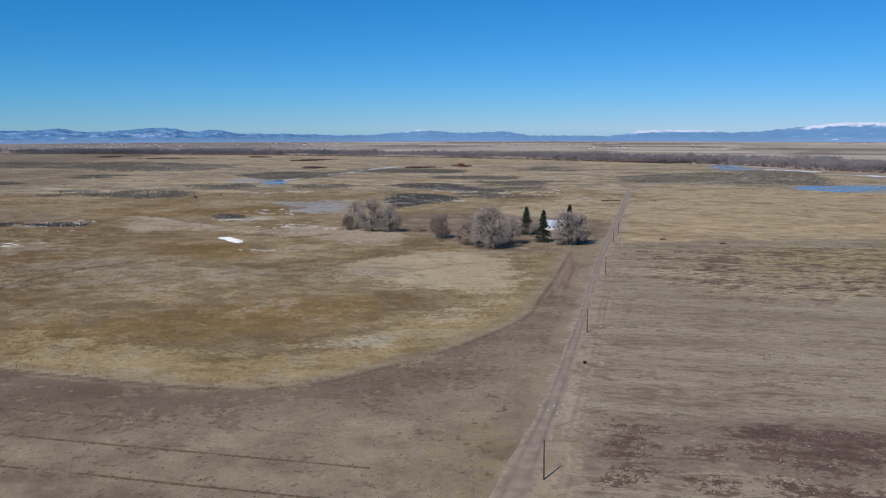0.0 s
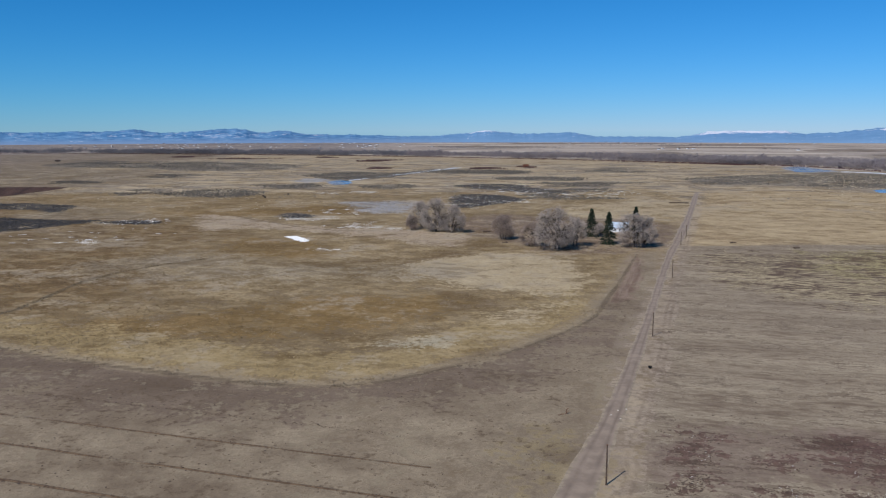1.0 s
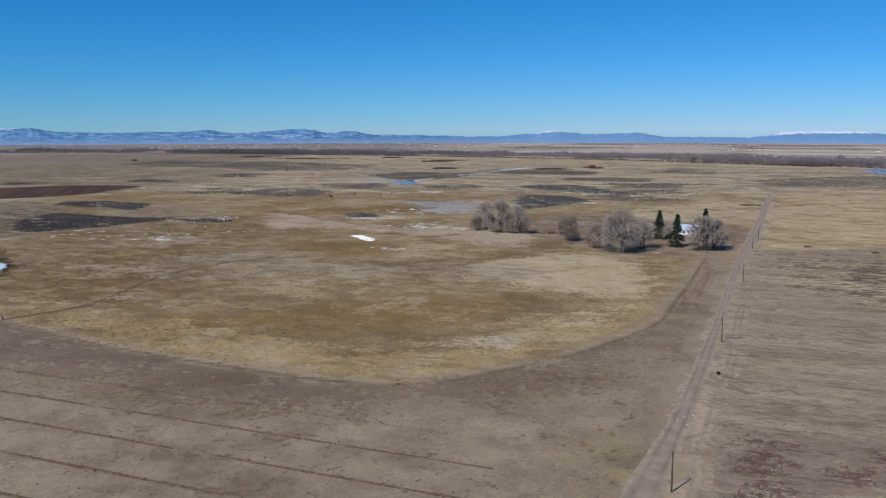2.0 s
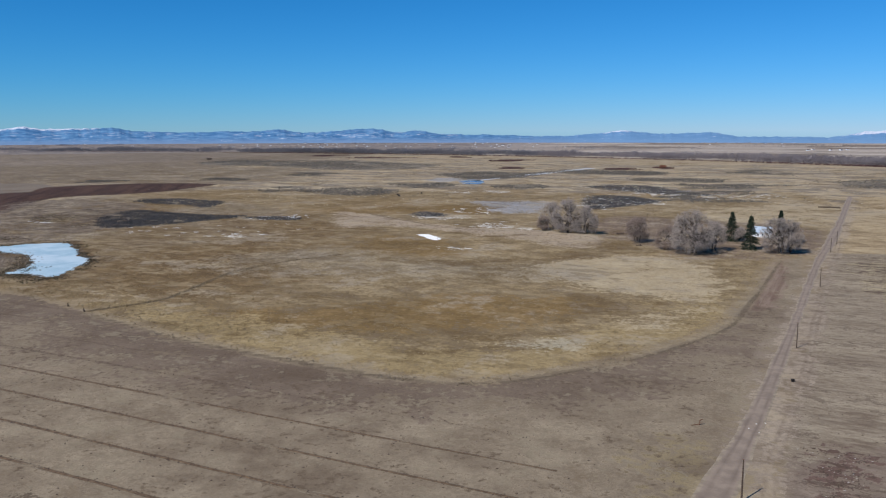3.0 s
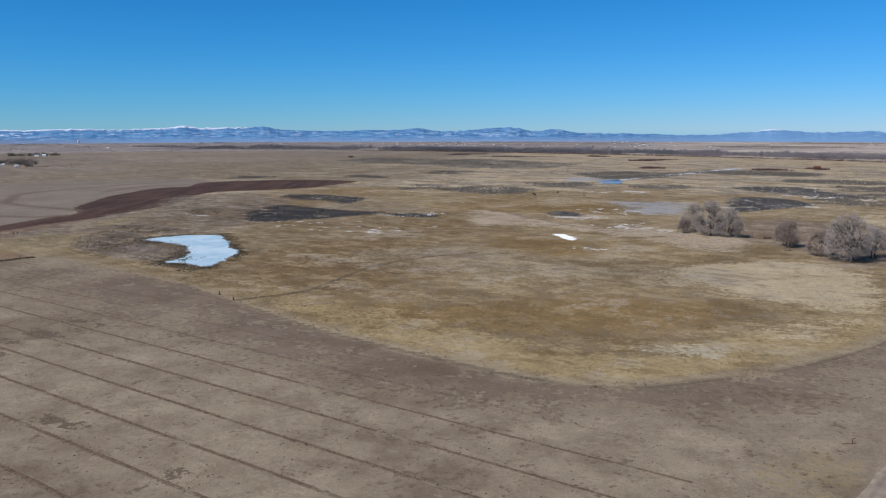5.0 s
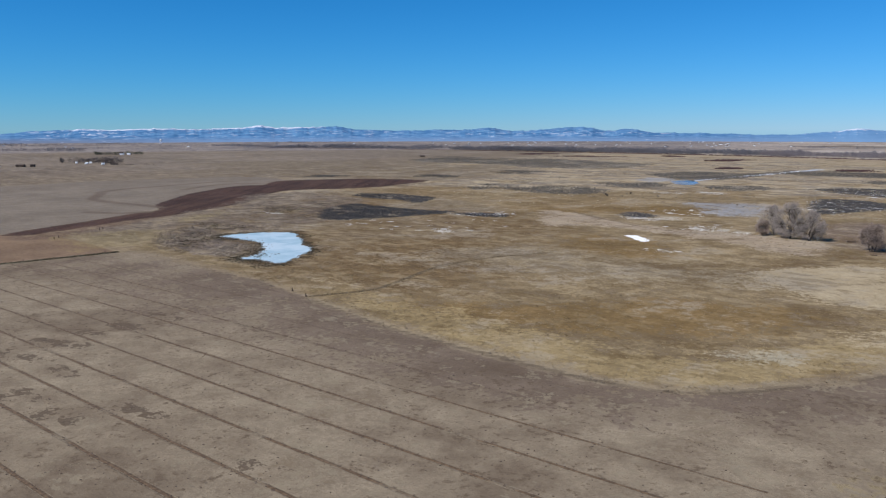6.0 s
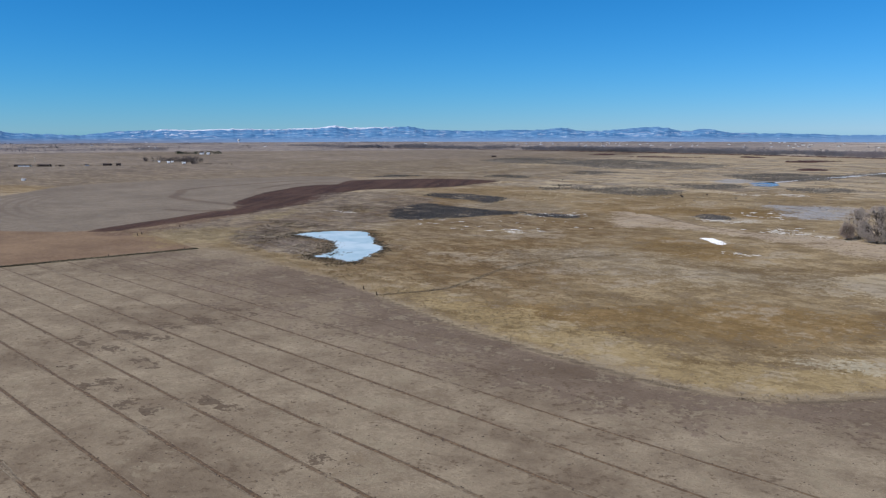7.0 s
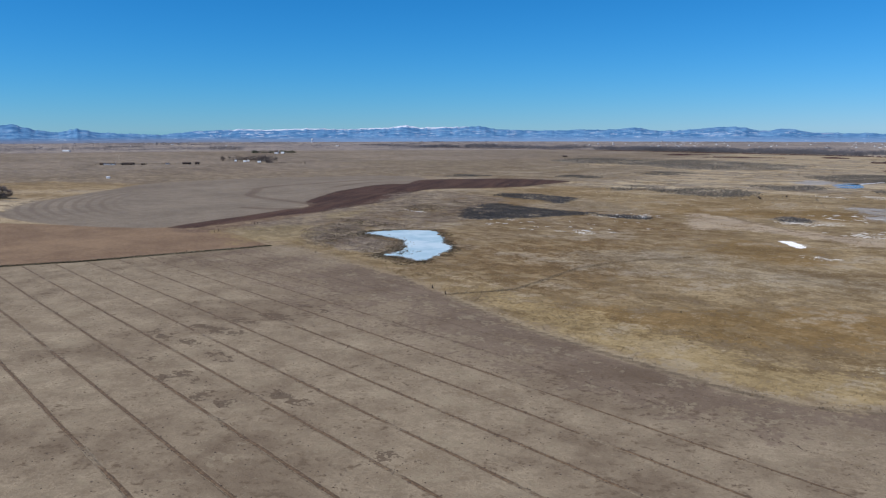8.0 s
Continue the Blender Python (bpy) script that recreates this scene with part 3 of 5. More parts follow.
# greyer and browner drifts through the grass
sweep = blend((n_big, 0.5), (n_patch, 0.35), (n_fine, 0.15))
grassy = calc(nt, 'MAXIMUM', attr(nt, "meadow"), attr(nt, "marsh"))
tilled = calc(nt, 'MAXIMUM', calc(nt, 'MAXIMUM', attr(nt, "crop"), attr(nt, "pivot")), calc(nt, 'MAXIMUM', attr(nt, "tan_field"), attr(nt, "ploughed")))
dry = calc(nt, 'MULTIPLY', grassy, calc(nt, 'SUBTRACT', 1.0, tilled))
color = mixc(nt, calc(nt, 'MULTIPLY', dry, step(nt, sweep, 0.62, 0.95, 0.0, 0.6)), color, srgb(154, 141, 121))
color = mixc(nt, calc(nt, 'MULTIPLY', dry, step(nt, sweep, 0.34, 0.05, 0.0, 0.6)), color, srgb(106, 86, 56))

# tussocks: small brown and pale mats with clear edges
n_mat = grain(nt, scaled(nt, P, (0.11, 0.17, 1.0), -12), 1.0, 5, 0.62, 0.3)
n_mat_wide = grain(nt, scaled(nt, P, (0.035, 0.06, 1.0), -14), 1.0, 5, 0.6, 0.3)
mats = blend((n_mat, 0.55), (n_mat_wide, 0.45))
open_grass = calc(nt, 'SUBTRACT', 1.0, calc(nt, 'MAXIMUM', tilled, attr(nt, "right_field")))
open_grass = calc(nt, 'MULTIPLY', open_grass, calc(nt, 'MULTIPLY_ADD', masks["ochre"], -0.65, 1.0))
color = mixc(nt, calc(nt, 'MULTIPLY', open_grass, step(nt, mats, 0.68, 0.84, 0.0, 0.34)), color, srgb(94, 76, 52))
color = mixc(nt, calc(nt, 'MULTIPLY', open_grass, step(nt, mats, 0.32, 0.16, 0.0, 0.3)), color, srgb(170, 152, 120))

# dark clod patches and paired wheel tracks across the crop field
sep = nt.nodes.new("ShaderNodeSeparateXYZ")
nt.links.new(P, sep.inputs[0])
u = calc(nt, 'MULTIPLY_ADD', sep.outputs[0], FURROW_SLOPE, sep.outputs[1])
u = calc(nt, 'DIVIDE', calc(nt, 'SUBTRACT', u, FURROW_START), FURROW_STEP)
off = calc(nt, 'MULTIPLY', calc(nt, 'ABSOLUTE', calc(nt, 'SUBTRACT', calc(nt, 'FRACT', calc(nt, 'ADD', u, 0.5)), 0.5)), FURROW_STEP * 0.976)
off = calc(nt, 'ADD', off, step(nt, u, -0.4, -0.6, 0.0, 9.0))
off = calc(nt, 'MULTIPLY_ADD', calc(nt, 'SUBTRACT', n_fine, 0.5), 0.4, off)
rut = calc(nt, 'ABSOLUTE', calc(nt, 'SUBTRACT', off, 0.3))
wheel = calc(nt, 'MULTIPLY', calc(nt, 'MAXIMUM', step(nt, rut, 0.3, 0.08), step(nt, off, 0.8, 0.4, 0.0, 0.5)), step(nt, attr(nt, "crop"), 0.55, 0.9))
worn = calc(nt, 'MULTIPLY', step(nt, blend((n_big, 0.5), (n_mid, 0.5)), 0.1, 0.6, 0.3, 1.0), attr(nt, "tracked"))
wheel = calc(nt, 'MULTIPLY', calc(nt, 'MULTIPLY', wheel, worn), calc(nt, 'SUBTRACT', 1.0, calc(nt, 'MULTIPLY', masks["damp"], 0.45)))
blot = blend((n_big, 0.15), (n_patch, 0.5), (n_fine, 0.35))
blotch = calc(nt, 'MULTIPLY', step(nt, calc(nt, 'MULTIPLY_ADD', calc(nt, 'SUBTRACT', n_fine, 0.5), 0.7, calc(nt, 'MULTIPLY_ADD', n_patch, 0.65, calc(nt, 'MULTIPLY', n_big, 0.35))), 0.54, 0.68), attr(nt, "crop"))
smudge = step(nt, blend((n_big, 0.5), (n_patch, 0.3), (n_fine, 0.2)), 0.5, 1.0, 0.0, 0.55)
color = mixc(nt, calc(nt, 'MULTIPLY', smudge, attr(nt, "crop")), color, srgb(103, 88, 72))
color = mixc(nt, calc(nt, 'MULTIPLY', blotch, 0.7), color, srgb(90, 75, 60))
light_patch = calc(nt, 'MULTIPLY', step(nt, blot, 0.3, 0.1), attr(nt, "crop"))
color = mixc(nt, calc(nt, 'MULTIPLY', light_patch, 0.5), color, srgb(154, 141, 117))
spots = calc(nt, 'MULTIPLY', step(nt, tuft, 0.84, 0.94), calc(nt, 'MAXIMUM', attr(nt, "crop"), attr(nt, "right_field")))
open_grass = calc(nt, 'MULTIPLY', open_grass, calc(nt, 'MULTIPLY_ADD', masks["ochre"], -0.65, 1.0))
color = mixc(nt, calc(nt, 'MULTIPLY', spots, 0.4), color, srgb(86, 72, 57))
color = mixc(nt, calc(nt, 'MULTIPLY', wheel, 0.6), color, srgb(84, 68, 53))
color = mixc(nt, masks["snow"], color, srgb(246, 244, 240))
# thin broken lines of clods along the old rows
clod_line = calc(nt, 'MULTIPLY', step(nt, calc(nt, 'ABSOLUTE', calc(nt, 'SUBTRACT', n_row_fine, 0.5)), 0.035, 0.01), step(nt, n_row, 0.5, 0.58))
clod_line = calc(nt, 'MAXIMUM', clod_line, step(nt, blend((n_row, 0.5), (n_row_fine, 0.5)), 0.74, 0.92, 0.0, 0.75))
color = mixc(nt, calc(nt, 'MULTIPLY', calc(nt, 'MULTIPLY', clod_line, attr(nt, "right_field")), 0.85), color, srgb(84, 68, 57))
n_comb = grain(nt, scaled(nt, P, (0.012, 0.55, 1.0), ROWS_TURN), 1.0, 4, 0.6, 0.2)
color = mixc(nt, calc(nt, 'MULTIPLY', attr(nt, "right_field"), step(nt, n_comb, 0.54, 0.7, 0.0, 0.25)), color, srgb(112, 95, 81))

# ring furrows of the pivot field
ring = nt.nodes.new("ShaderNodeVectorMath")
ring.operation = 'DISTANCE'
nt.links.new(P, ring.inputs[0])
ring.inputs[1].default_value = (-509.0, 573.0, 0.0)
wave = calc(nt, 'SINE', calc(nt, 'MULTIPLY', ring.outputs["Value"], 6.283 / 10.2))
west = step(nt, sep.outputs[0], -500, -600)
rings = calc(nt, 'MULTIPLY', calc(nt, 'MULTIPLY', step(nt, wave, -0.2, 0.8), calc(nt, 'MULTIPLY', west, step(nt, ring.outputs["Value"], 225, 265))), masks["pivot"])
color = mixc(nt, calc(nt, 'MULTIPLY', rings, 0.5), color, srgb(104, 91, 79))

# grass and soil grain over everything
fade = calc(nt, 'MULTIPLY_ADD', tuft, 0.17, 0.915)
tone = nt.nodes.new("ShaderNodeCombineColor")
for i in range(3):
    nt.links.new(fade, tone.inputs[i])
color = mixc(nt, 1.0, color, tone.outputs[0], 'MULTIPLY')
nt.links.new(color, gb.inputs["Base Color"])
gb.inputs["Roughness"].default_value = 0.95
gb.inputs["Specular IOR Level"].default_value = 0.1
relief = calc(nt, 'ADD', calc(nt, 'MULTIPLY', n_fine, 0.6), calc(nt, 'MULTIPLY', n_dust, 0.25))
relief = calc(nt, 'SUBTRACT', relief, calc(nt, 'MULTIPLY', wheel, 0.3))
bump(nt, gb, relief, 0.6, 0.5)

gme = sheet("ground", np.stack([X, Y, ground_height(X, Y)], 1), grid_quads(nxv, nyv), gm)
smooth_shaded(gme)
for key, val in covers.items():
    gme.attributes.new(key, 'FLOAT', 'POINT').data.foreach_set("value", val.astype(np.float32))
ground = tagged(new("ground", gme), "dry winter prairie with tan meadows, bare crop fields and wheel tracks", "ground", kind="structure")

# ---------------------------------------------------------------- builders
def part(name, mesh, parent, label=""):
    ob = new(name, mesh)
    ob.parent = parent
    return tagged(ob, label)


def thing(name, label, category, at, turn=0.0, group=""):
    ob = new(name)
    ob.empty_display_size = 0.3
    ob.matrix_world = pose(at[0], at[1], at[2] if len(at) > 2 else float(ground_height(at[0], at[1])), 0, 0, turn)
    return tagged(ob, label, category, group)


def from_bm(name, bm, mat, soft=False):
    me = bpy.data.meshes.new(name)
    bm.normal_update()
    bm.to_mesh(me)
    bm.free()
    me.materials.append(mat)
    return smooth_shaded(me) if soft else me


def box(bm, x0, y0, z0, x1, y1, z1, bevel=0.0):
    r = bmesh.ops.create_cube(bm, size=1.0, matrix=Matrix.Translation(((x0 + x1) / 2, (y0 + y1) / 2, (z0 + z1) / 2)) @ Matrix.Diagonal((x1 - x0, y1 - y0, z1 - z0, 1)))
    if bevel:
        es = {e for v in r["verts"] for e in v.link_edges}
        bmesh.ops.bevel(bm, geom=list(es), offset=bevel, segments=1, affect='EDGES')
    return bm


def rods(name, segs, sides, mat):
    """Tapered rods from rows of x0 y0 z0 x1 y1 z1 r0 r1, joined in one mesh."""
    s = np.asarray(segs, float)
    a, b, r0, r1 = s[:, :3], s[:, 3:6], s[:, 6], s[:, 7]
    d = b - a
    d /= np.linalg.norm(d, axis=1, keepdims=True) + 1e-9
    ref = np.where(np.abs(d[:, 2:3]) > 0.8, np.array([[1.0, 0, 0]]), np.array([[0, 0, 1.0]]))
    u = np.cross(d, ref)
    u /= np.linalg.norm(u, axis=1, keepdims=True) + 1e-9
    w = np.cross(d, u)
    verts = []
    for k in range(sides):
        c, t = math.cos(2 * math.pi * k / sides), math.sin(2 * math.pi * k / sides)
        o = u * c + w * t
        verts += [a + o * r0[:, None], b + o * r1[:, None]]
    v = np.stack(verts, 1).reshape(-1, 3)
    base = np.arange(len(s))[:, None] * (2 * sides)
    quads = []
    for k in range(sides):
        j = (k + 1) % sides
        quads.append(base + np.array([[2 * k, 2 * j, 2 * j + 1, 2 * k + 1]]))
    return sheet(name, v, np.concatenate(quads), mat)


def blades(name, roots, tips, widths, mat):
    """Thin pointed leaves or stalks, one triangle each."""
    roots, tips = np.asarray(roots, float), np.asarray(tips, float)
    side = np.cross(tips - roots, np.random.normal(size=roots.shape))
    side *= (np.asarray(widths)[:, None] / 2) / (np.linalg.norm(side, axis=1, keepdims=True) + 1e-9)
    v = np.stack([roots - side, roots + side, tips], 1).reshape(-1, 3)
    return sheet(name, v, np.arange(len(v)).reshape(-1, 3), mat)


# ---------------------------------------------------------------- materials of the things
M_BARK = plain("grey_bark", srgb(56, 49, 44), srgb(104, 94, 86), 2.0, 0.9, relief=0.05)
M_TWIG = plain("grey_twigs", srgb(130, 120, 113), srgb(192, 180, 170), 0.7, 0.9, by_piece=0.6)
M_TWIG_BROWN = plain("brown_twigs", srgb(116, 102, 94), srgb(166, 149, 136), 0.7, 0.9, by_piece=0.5)
M_NEEDLE = plain("spruce_needles", srgb(22, 34, 26), srgb(46, 62, 42), 1.5, 0.8, by_piece=0.6)
M_WOOD = plain("weathered_pole_wood", srgb(62, 50, 42), srgb(96, 82, 70), 3.0, 0.9)
M_WILLOW = plain("red_willow", srgb(72, 52, 53), srgb(100, 76, 74), 0.05, 0.9, by_piece=0.5)
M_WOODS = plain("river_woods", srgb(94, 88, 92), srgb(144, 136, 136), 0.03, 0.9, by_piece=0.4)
# bare twigs with the blue-grey of distance haze mixed into their colour
M_FAR = plain("haze_grey_thickets", srgb(82, 82, 88), srgb(120, 117, 120), 0.02, 0.9, by_piece=0.4)
M_SAGE = plain("sagebrush", srgb(78, 75, 72), srgb(126, 118, 107), 0.2, 0.9, by_piece=0.7)
M_BED = plain("dark_rushes", srgb(58, 58, 62), srgb(98, 95, 92), 0.2, 0.9, by_piece=0.7)
M_STRAW = plain("dry_grass", srgb(132, 115, 86), srgb(172, 154, 120), 0.3, 0.9, by_piece=0.7)
M_REED = plain("pale_reeds", srgb(100, 89, 79), srgb(152, 138, 122), 0.3, 0.9, by_piece=0.6)
M_WEED = plain("dry_weeds", srgb(108, 96, 80), srgb(156, 141, 118), 0.3, 0.9, by_piece=0.6)
M_CLOD = plain("soil_clods", srgb(66, 54, 46), srgb(100, 84, 72), 0.6, 0.95, by_piece=0.6)
M_SNOW = plain("old_snow", srgb(238, 236, 230), srgb(250, 248, 244), 1.2, 0.7, relief=0.1)
M_WHITE = plain("white_paint", srgb(206, 210, 214), srgb(232, 234, 236), 1.0, 0.7)
M_ROOF = plain("pale_metal_roof", srgb(160, 176, 192), srgb(182, 195, 208), 0.8, 0.5)
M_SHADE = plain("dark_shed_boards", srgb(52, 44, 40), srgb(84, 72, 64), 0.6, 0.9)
M_RUST = plain("rusty_iron", srgb(74, 44, 32), srgb(112, 70, 50), 6.0, 0.8)
M_BLACK = plain("black_plastic", srgb(14, 14, 16), srgb(30, 30, 32), 4.0, 0.5)
M_STONE = plain("pale_stone", srgb(178, 172, 162), srgb(206, 200, 190), 5.0, 0.9)
M_GLASS = plain("dark_window_pane", srgb(36, 44, 56), srgb(58, 68, 82), 1.0, 0.12)

# ---------------------------------------------------------------- mountains round the plain
def skyline(deg):
    """Height of the far range, in metres, by bearing to the left of straight ahead."""
    marks = [(-31, 92), (-28.7, 92), (-26, 95), (-24.5, 80), (-23, 66), (-21, 46), (-19.4, 38), (-18, 56), (-15.5, 58), (-13.2, 50), (-12.4, 32), (-11.3, 22),
             (-8.6, 25), (-6, 26), (-4.3, 50), (-0.6, 42), (1.4, 62), (2.6, 48), (4.1, 38), (5.3, 29), (7.3, 29), (11.2, 38), (13.9, 40), (15, 58)]
    marks += [(15.8, 62), (17.2, 52), (18.3, 72), (19.5, 72), (22.1, 55), (23.5, 52), (25, 70), (26.8, 57), (28.5, 62), (31.4, 52), (34.6, 62), (35.7, 78),
              (38.5, 75), (39.8, 72), (40.9, 85), (42.5, 72), (45.2, 65), (48.4, 69), (50.4, 59), (51.6, 65), (54.6, 58), (55.8, 45), (57.3, 35), (59.6, 42)]
    marks += [(61.4, 49), (62.4, 69), (63.5, 49), (64.9, 65), (66, 92), (67, 82), (71, 60)]
    m = np.array(marks)
    return np.interp(deg, m[:, 0], m[:, 1], 64, 64)


bear = np.concatenate([np.arange(-36, 76, 0.09), np.arange(76, 324, 2.0)])
deep = np.linspace(0, 1, 15)
B, Dp = np.meshgrid(bear, deep)
ridge = skyline(np.where(B > 180, B - 360, B)) + 3 * (soft_noise(B * 2.3, B * 0, 14) - 0.5) + 3.5 * (soft_noise(B * 5.0, B * 0, 15) - 0.5) + 2.5 * (soft_noise(B * 11.0, B * 0, 16) - 0.5)
fold = soft_noise(B * 1.1, Dp * 3 + 5, 4) * 0.55 + soft_noise(B * 3.2, Dp * 7, 5) * 0.3 + soft_noise(B * 8, Dp * 9, 6) * 0.15
hgt = ridge * (np.clip(Dp * 1.12, 0, 1) ** 0.75) * (1 - 0.35 * (1 - Dp) * fold) + (fold - 0.5) * 5 * (Dp ** 0.6)
hgt = np.where(Dp == 0, -2.0, hgt)
rad = 4180 + Dp * 590 + (fold - 0.5) * 60 * Dp
mm, nt, mb = material("haze_tinted_slopes")
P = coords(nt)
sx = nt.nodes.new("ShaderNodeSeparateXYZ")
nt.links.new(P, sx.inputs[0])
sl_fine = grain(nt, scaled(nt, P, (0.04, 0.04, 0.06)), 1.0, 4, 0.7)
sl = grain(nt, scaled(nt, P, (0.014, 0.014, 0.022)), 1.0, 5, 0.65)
# aerial haze is painted into the slope colour: blue throughout, milkier at the foot
haze_blue = mixc(nt, step(nt, sl, 0.35, 0.65), srgb(64, 107, 148), srgb(98, 140, 177))
haze_blue = mixc(nt, step(nt, sx.outputs[2], 30, 0), haze_blue, mixc(nt, attr(nt, "foothill"), srgb(114, 140, 170), srgb(114, 123, 140)))
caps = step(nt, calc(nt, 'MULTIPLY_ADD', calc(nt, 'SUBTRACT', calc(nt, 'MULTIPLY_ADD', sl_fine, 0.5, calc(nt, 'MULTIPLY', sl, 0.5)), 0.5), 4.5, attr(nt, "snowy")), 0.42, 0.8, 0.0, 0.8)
# a further veil of painted haze over the ranges to the right
haze_blue = mixc(nt, attr(nt, "distant"), haze_blue, srgb(110, 147, 182))
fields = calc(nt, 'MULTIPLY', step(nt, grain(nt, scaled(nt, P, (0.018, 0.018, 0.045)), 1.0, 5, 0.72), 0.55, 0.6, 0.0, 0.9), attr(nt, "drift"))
col = mixc(nt, calc(nt, 'MAXIMUM', caps, fields), haze_blue, srgb(222, 224, 232))
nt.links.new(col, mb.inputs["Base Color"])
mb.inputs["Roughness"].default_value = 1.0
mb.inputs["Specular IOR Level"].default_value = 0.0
bl = np.radians(B.ravel())
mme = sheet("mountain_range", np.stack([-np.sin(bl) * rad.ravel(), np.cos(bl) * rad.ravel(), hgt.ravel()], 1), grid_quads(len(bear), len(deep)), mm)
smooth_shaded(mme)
bb = np.where(B > 180, B - 360, B).ravel()


def hump(lo, hi, soft=1.5):
    return np.clip((bb - lo) / soft, 0, 1) * np.clip((hi - bb) / soft, 0, 1)


mme.attributes.new("snowy", 'FLOAT', 'POINT').data.foreach_set("value", np.maximum(np.maximum(hump(-40, -22.5), hump(-19.5, -12)) * np.clip((Dp.ravel() - 0.62) / 0.16, 0, 0.9), np.maximum(hump(0, 3.5), hump(36, 54)) * np.clip((Dp.ravel() - 0.74) / 0.16, 0, 0.9)).astype(np.float32))
# weight of the extra haze tint, by bearing
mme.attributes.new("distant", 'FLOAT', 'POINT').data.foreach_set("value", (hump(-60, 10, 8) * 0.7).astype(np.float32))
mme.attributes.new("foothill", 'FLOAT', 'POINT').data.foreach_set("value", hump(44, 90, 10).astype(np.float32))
mme.attributes.new("drift", 'FLOAT', 'POINT').data.foreach_set("value", (np.maximum.reduce([hump(12, 29) * 0.5, hump(30, 50) * 0.42, hump(48, 56) * 0.85, hump(56, 70) * 0.2]) * np.clip(1 - np.abs(hgt.ravel() - 40) / 30, 0, 1)).astype(np.float32))
tagged(new("backdrop_mountains", mme), "mountain range tinted hazy blue, with snow on its crests", "mountains", kind="structure")

# ---------------------------------------------------------------- dirt lane
lane = smooth(ROAD_LINE, False, 40)
tan = np.gradient(lane, axis=0)
tan /= np.linalg.norm(tan, axis=1, keepdims=True)
across = np.array([-1.0, -0.86, -0.62, -0.42, -0.2, 0.0, 0.2, 0.42, 0.62, 0.86, 1.0])
half = np.interp(lane[:, 1], [80, 140, 170, 200, 280, 420, 470, 560, 800], [3.6, 3.3, 2.8, 2.0, 1.7, 2.3, 3.0, 2.8, 2.6])
crown = np.array([-0.06, 0.03, 0.04, 0.01, 0.04, 0.06, 0.04, 0.01, 0.04, 0.03, -0.06])
wob = half * (1 + 0.4 * (soft_noise(lane[:, 1] / 9, lane[:, 1] * 0 + 3, 8) - 0.5) + 0.1 * (soft_noise(lane[:, 1] / 3.0, lane[:, 1] * 0 + 3, 9) - 0.5))
rx = lane[:, 0:1] + tan[:, 1:2] * across * wob[:, None]
ry = lane[:, 1:2] - tan[:, 0:1] * across * wob[:, None]
rz = ground_height(rx, ry) + crown[None]
dm, nt, db = material("packed_dirt")
P = coords(nt)
c = mixc(nt, step(nt, grain(nt, P, 0.25, 4), 0.35, 0.65), srgb(128, 112, 97), srgb(146, 129, 112))
c = mixc(nt, step(nt, grain(nt, P, 1.7, 4, 0.7), 0.55, 0.7, 0, 0.5), c, srgb(142, 127, 108))
c = mixc(nt, calc(nt, 'MULTIPLY', attr(nt, "wheel_rut"), step(nt, grain(nt, P, 0.12, 3), 0.35, 0.6, 0.2, 0.7)), c, srgb(106, 91, 78))
shoulder = calc(nt, 'MULTIPLY_ADD', calc(nt, 'SUBTRACT', grain(nt, P, 0.6, 4, 0.7), 0.5), 1.6, attr(nt, "shoulder"))
c = mixc(nt, step(nt, shoulder, 0.3, 0.7, 0.0, 0.85), c, mixc(nt, step(nt, grain(nt, P, 0.5, 4), 0.35, 0.65), srgb(128, 114, 94), srgb(156, 141, 118)))
nt.links.new(c, db.inputs["Base Color"])
db.inputs["Roughness"].default_value = 0.95
bump(nt, db, grain(nt, P, 2.5, 4), 0.5, 0.06)
rme = smooth_shaded(sheet("road", np.stack([rx.ravel(), ry.ravel(), rz.ravel()], 1), grid_quads(len(across), len(lane)), dm))
rme.attributes.new("wheel_rut", 'FLOAT', 'POINT').data.foreach_set("value", np.tile(np.clip(1 - np.abs(np.abs(across) - 0.42) / 0.22, 0, 1), len(lane)).astype(np.float32))
rme.attributes.new("shoulder", 'FLOAT', 'POINT').data.foreach_set("value", np.tile(np.clip((np.abs(across) - 0.5) / 0.45, 0, 1), len(lane)).astype(np.float32))
tagged(new("road", rme), "grey-brown packed dirt lane with shallow wheel ruts", "dirt road", kind="structure")

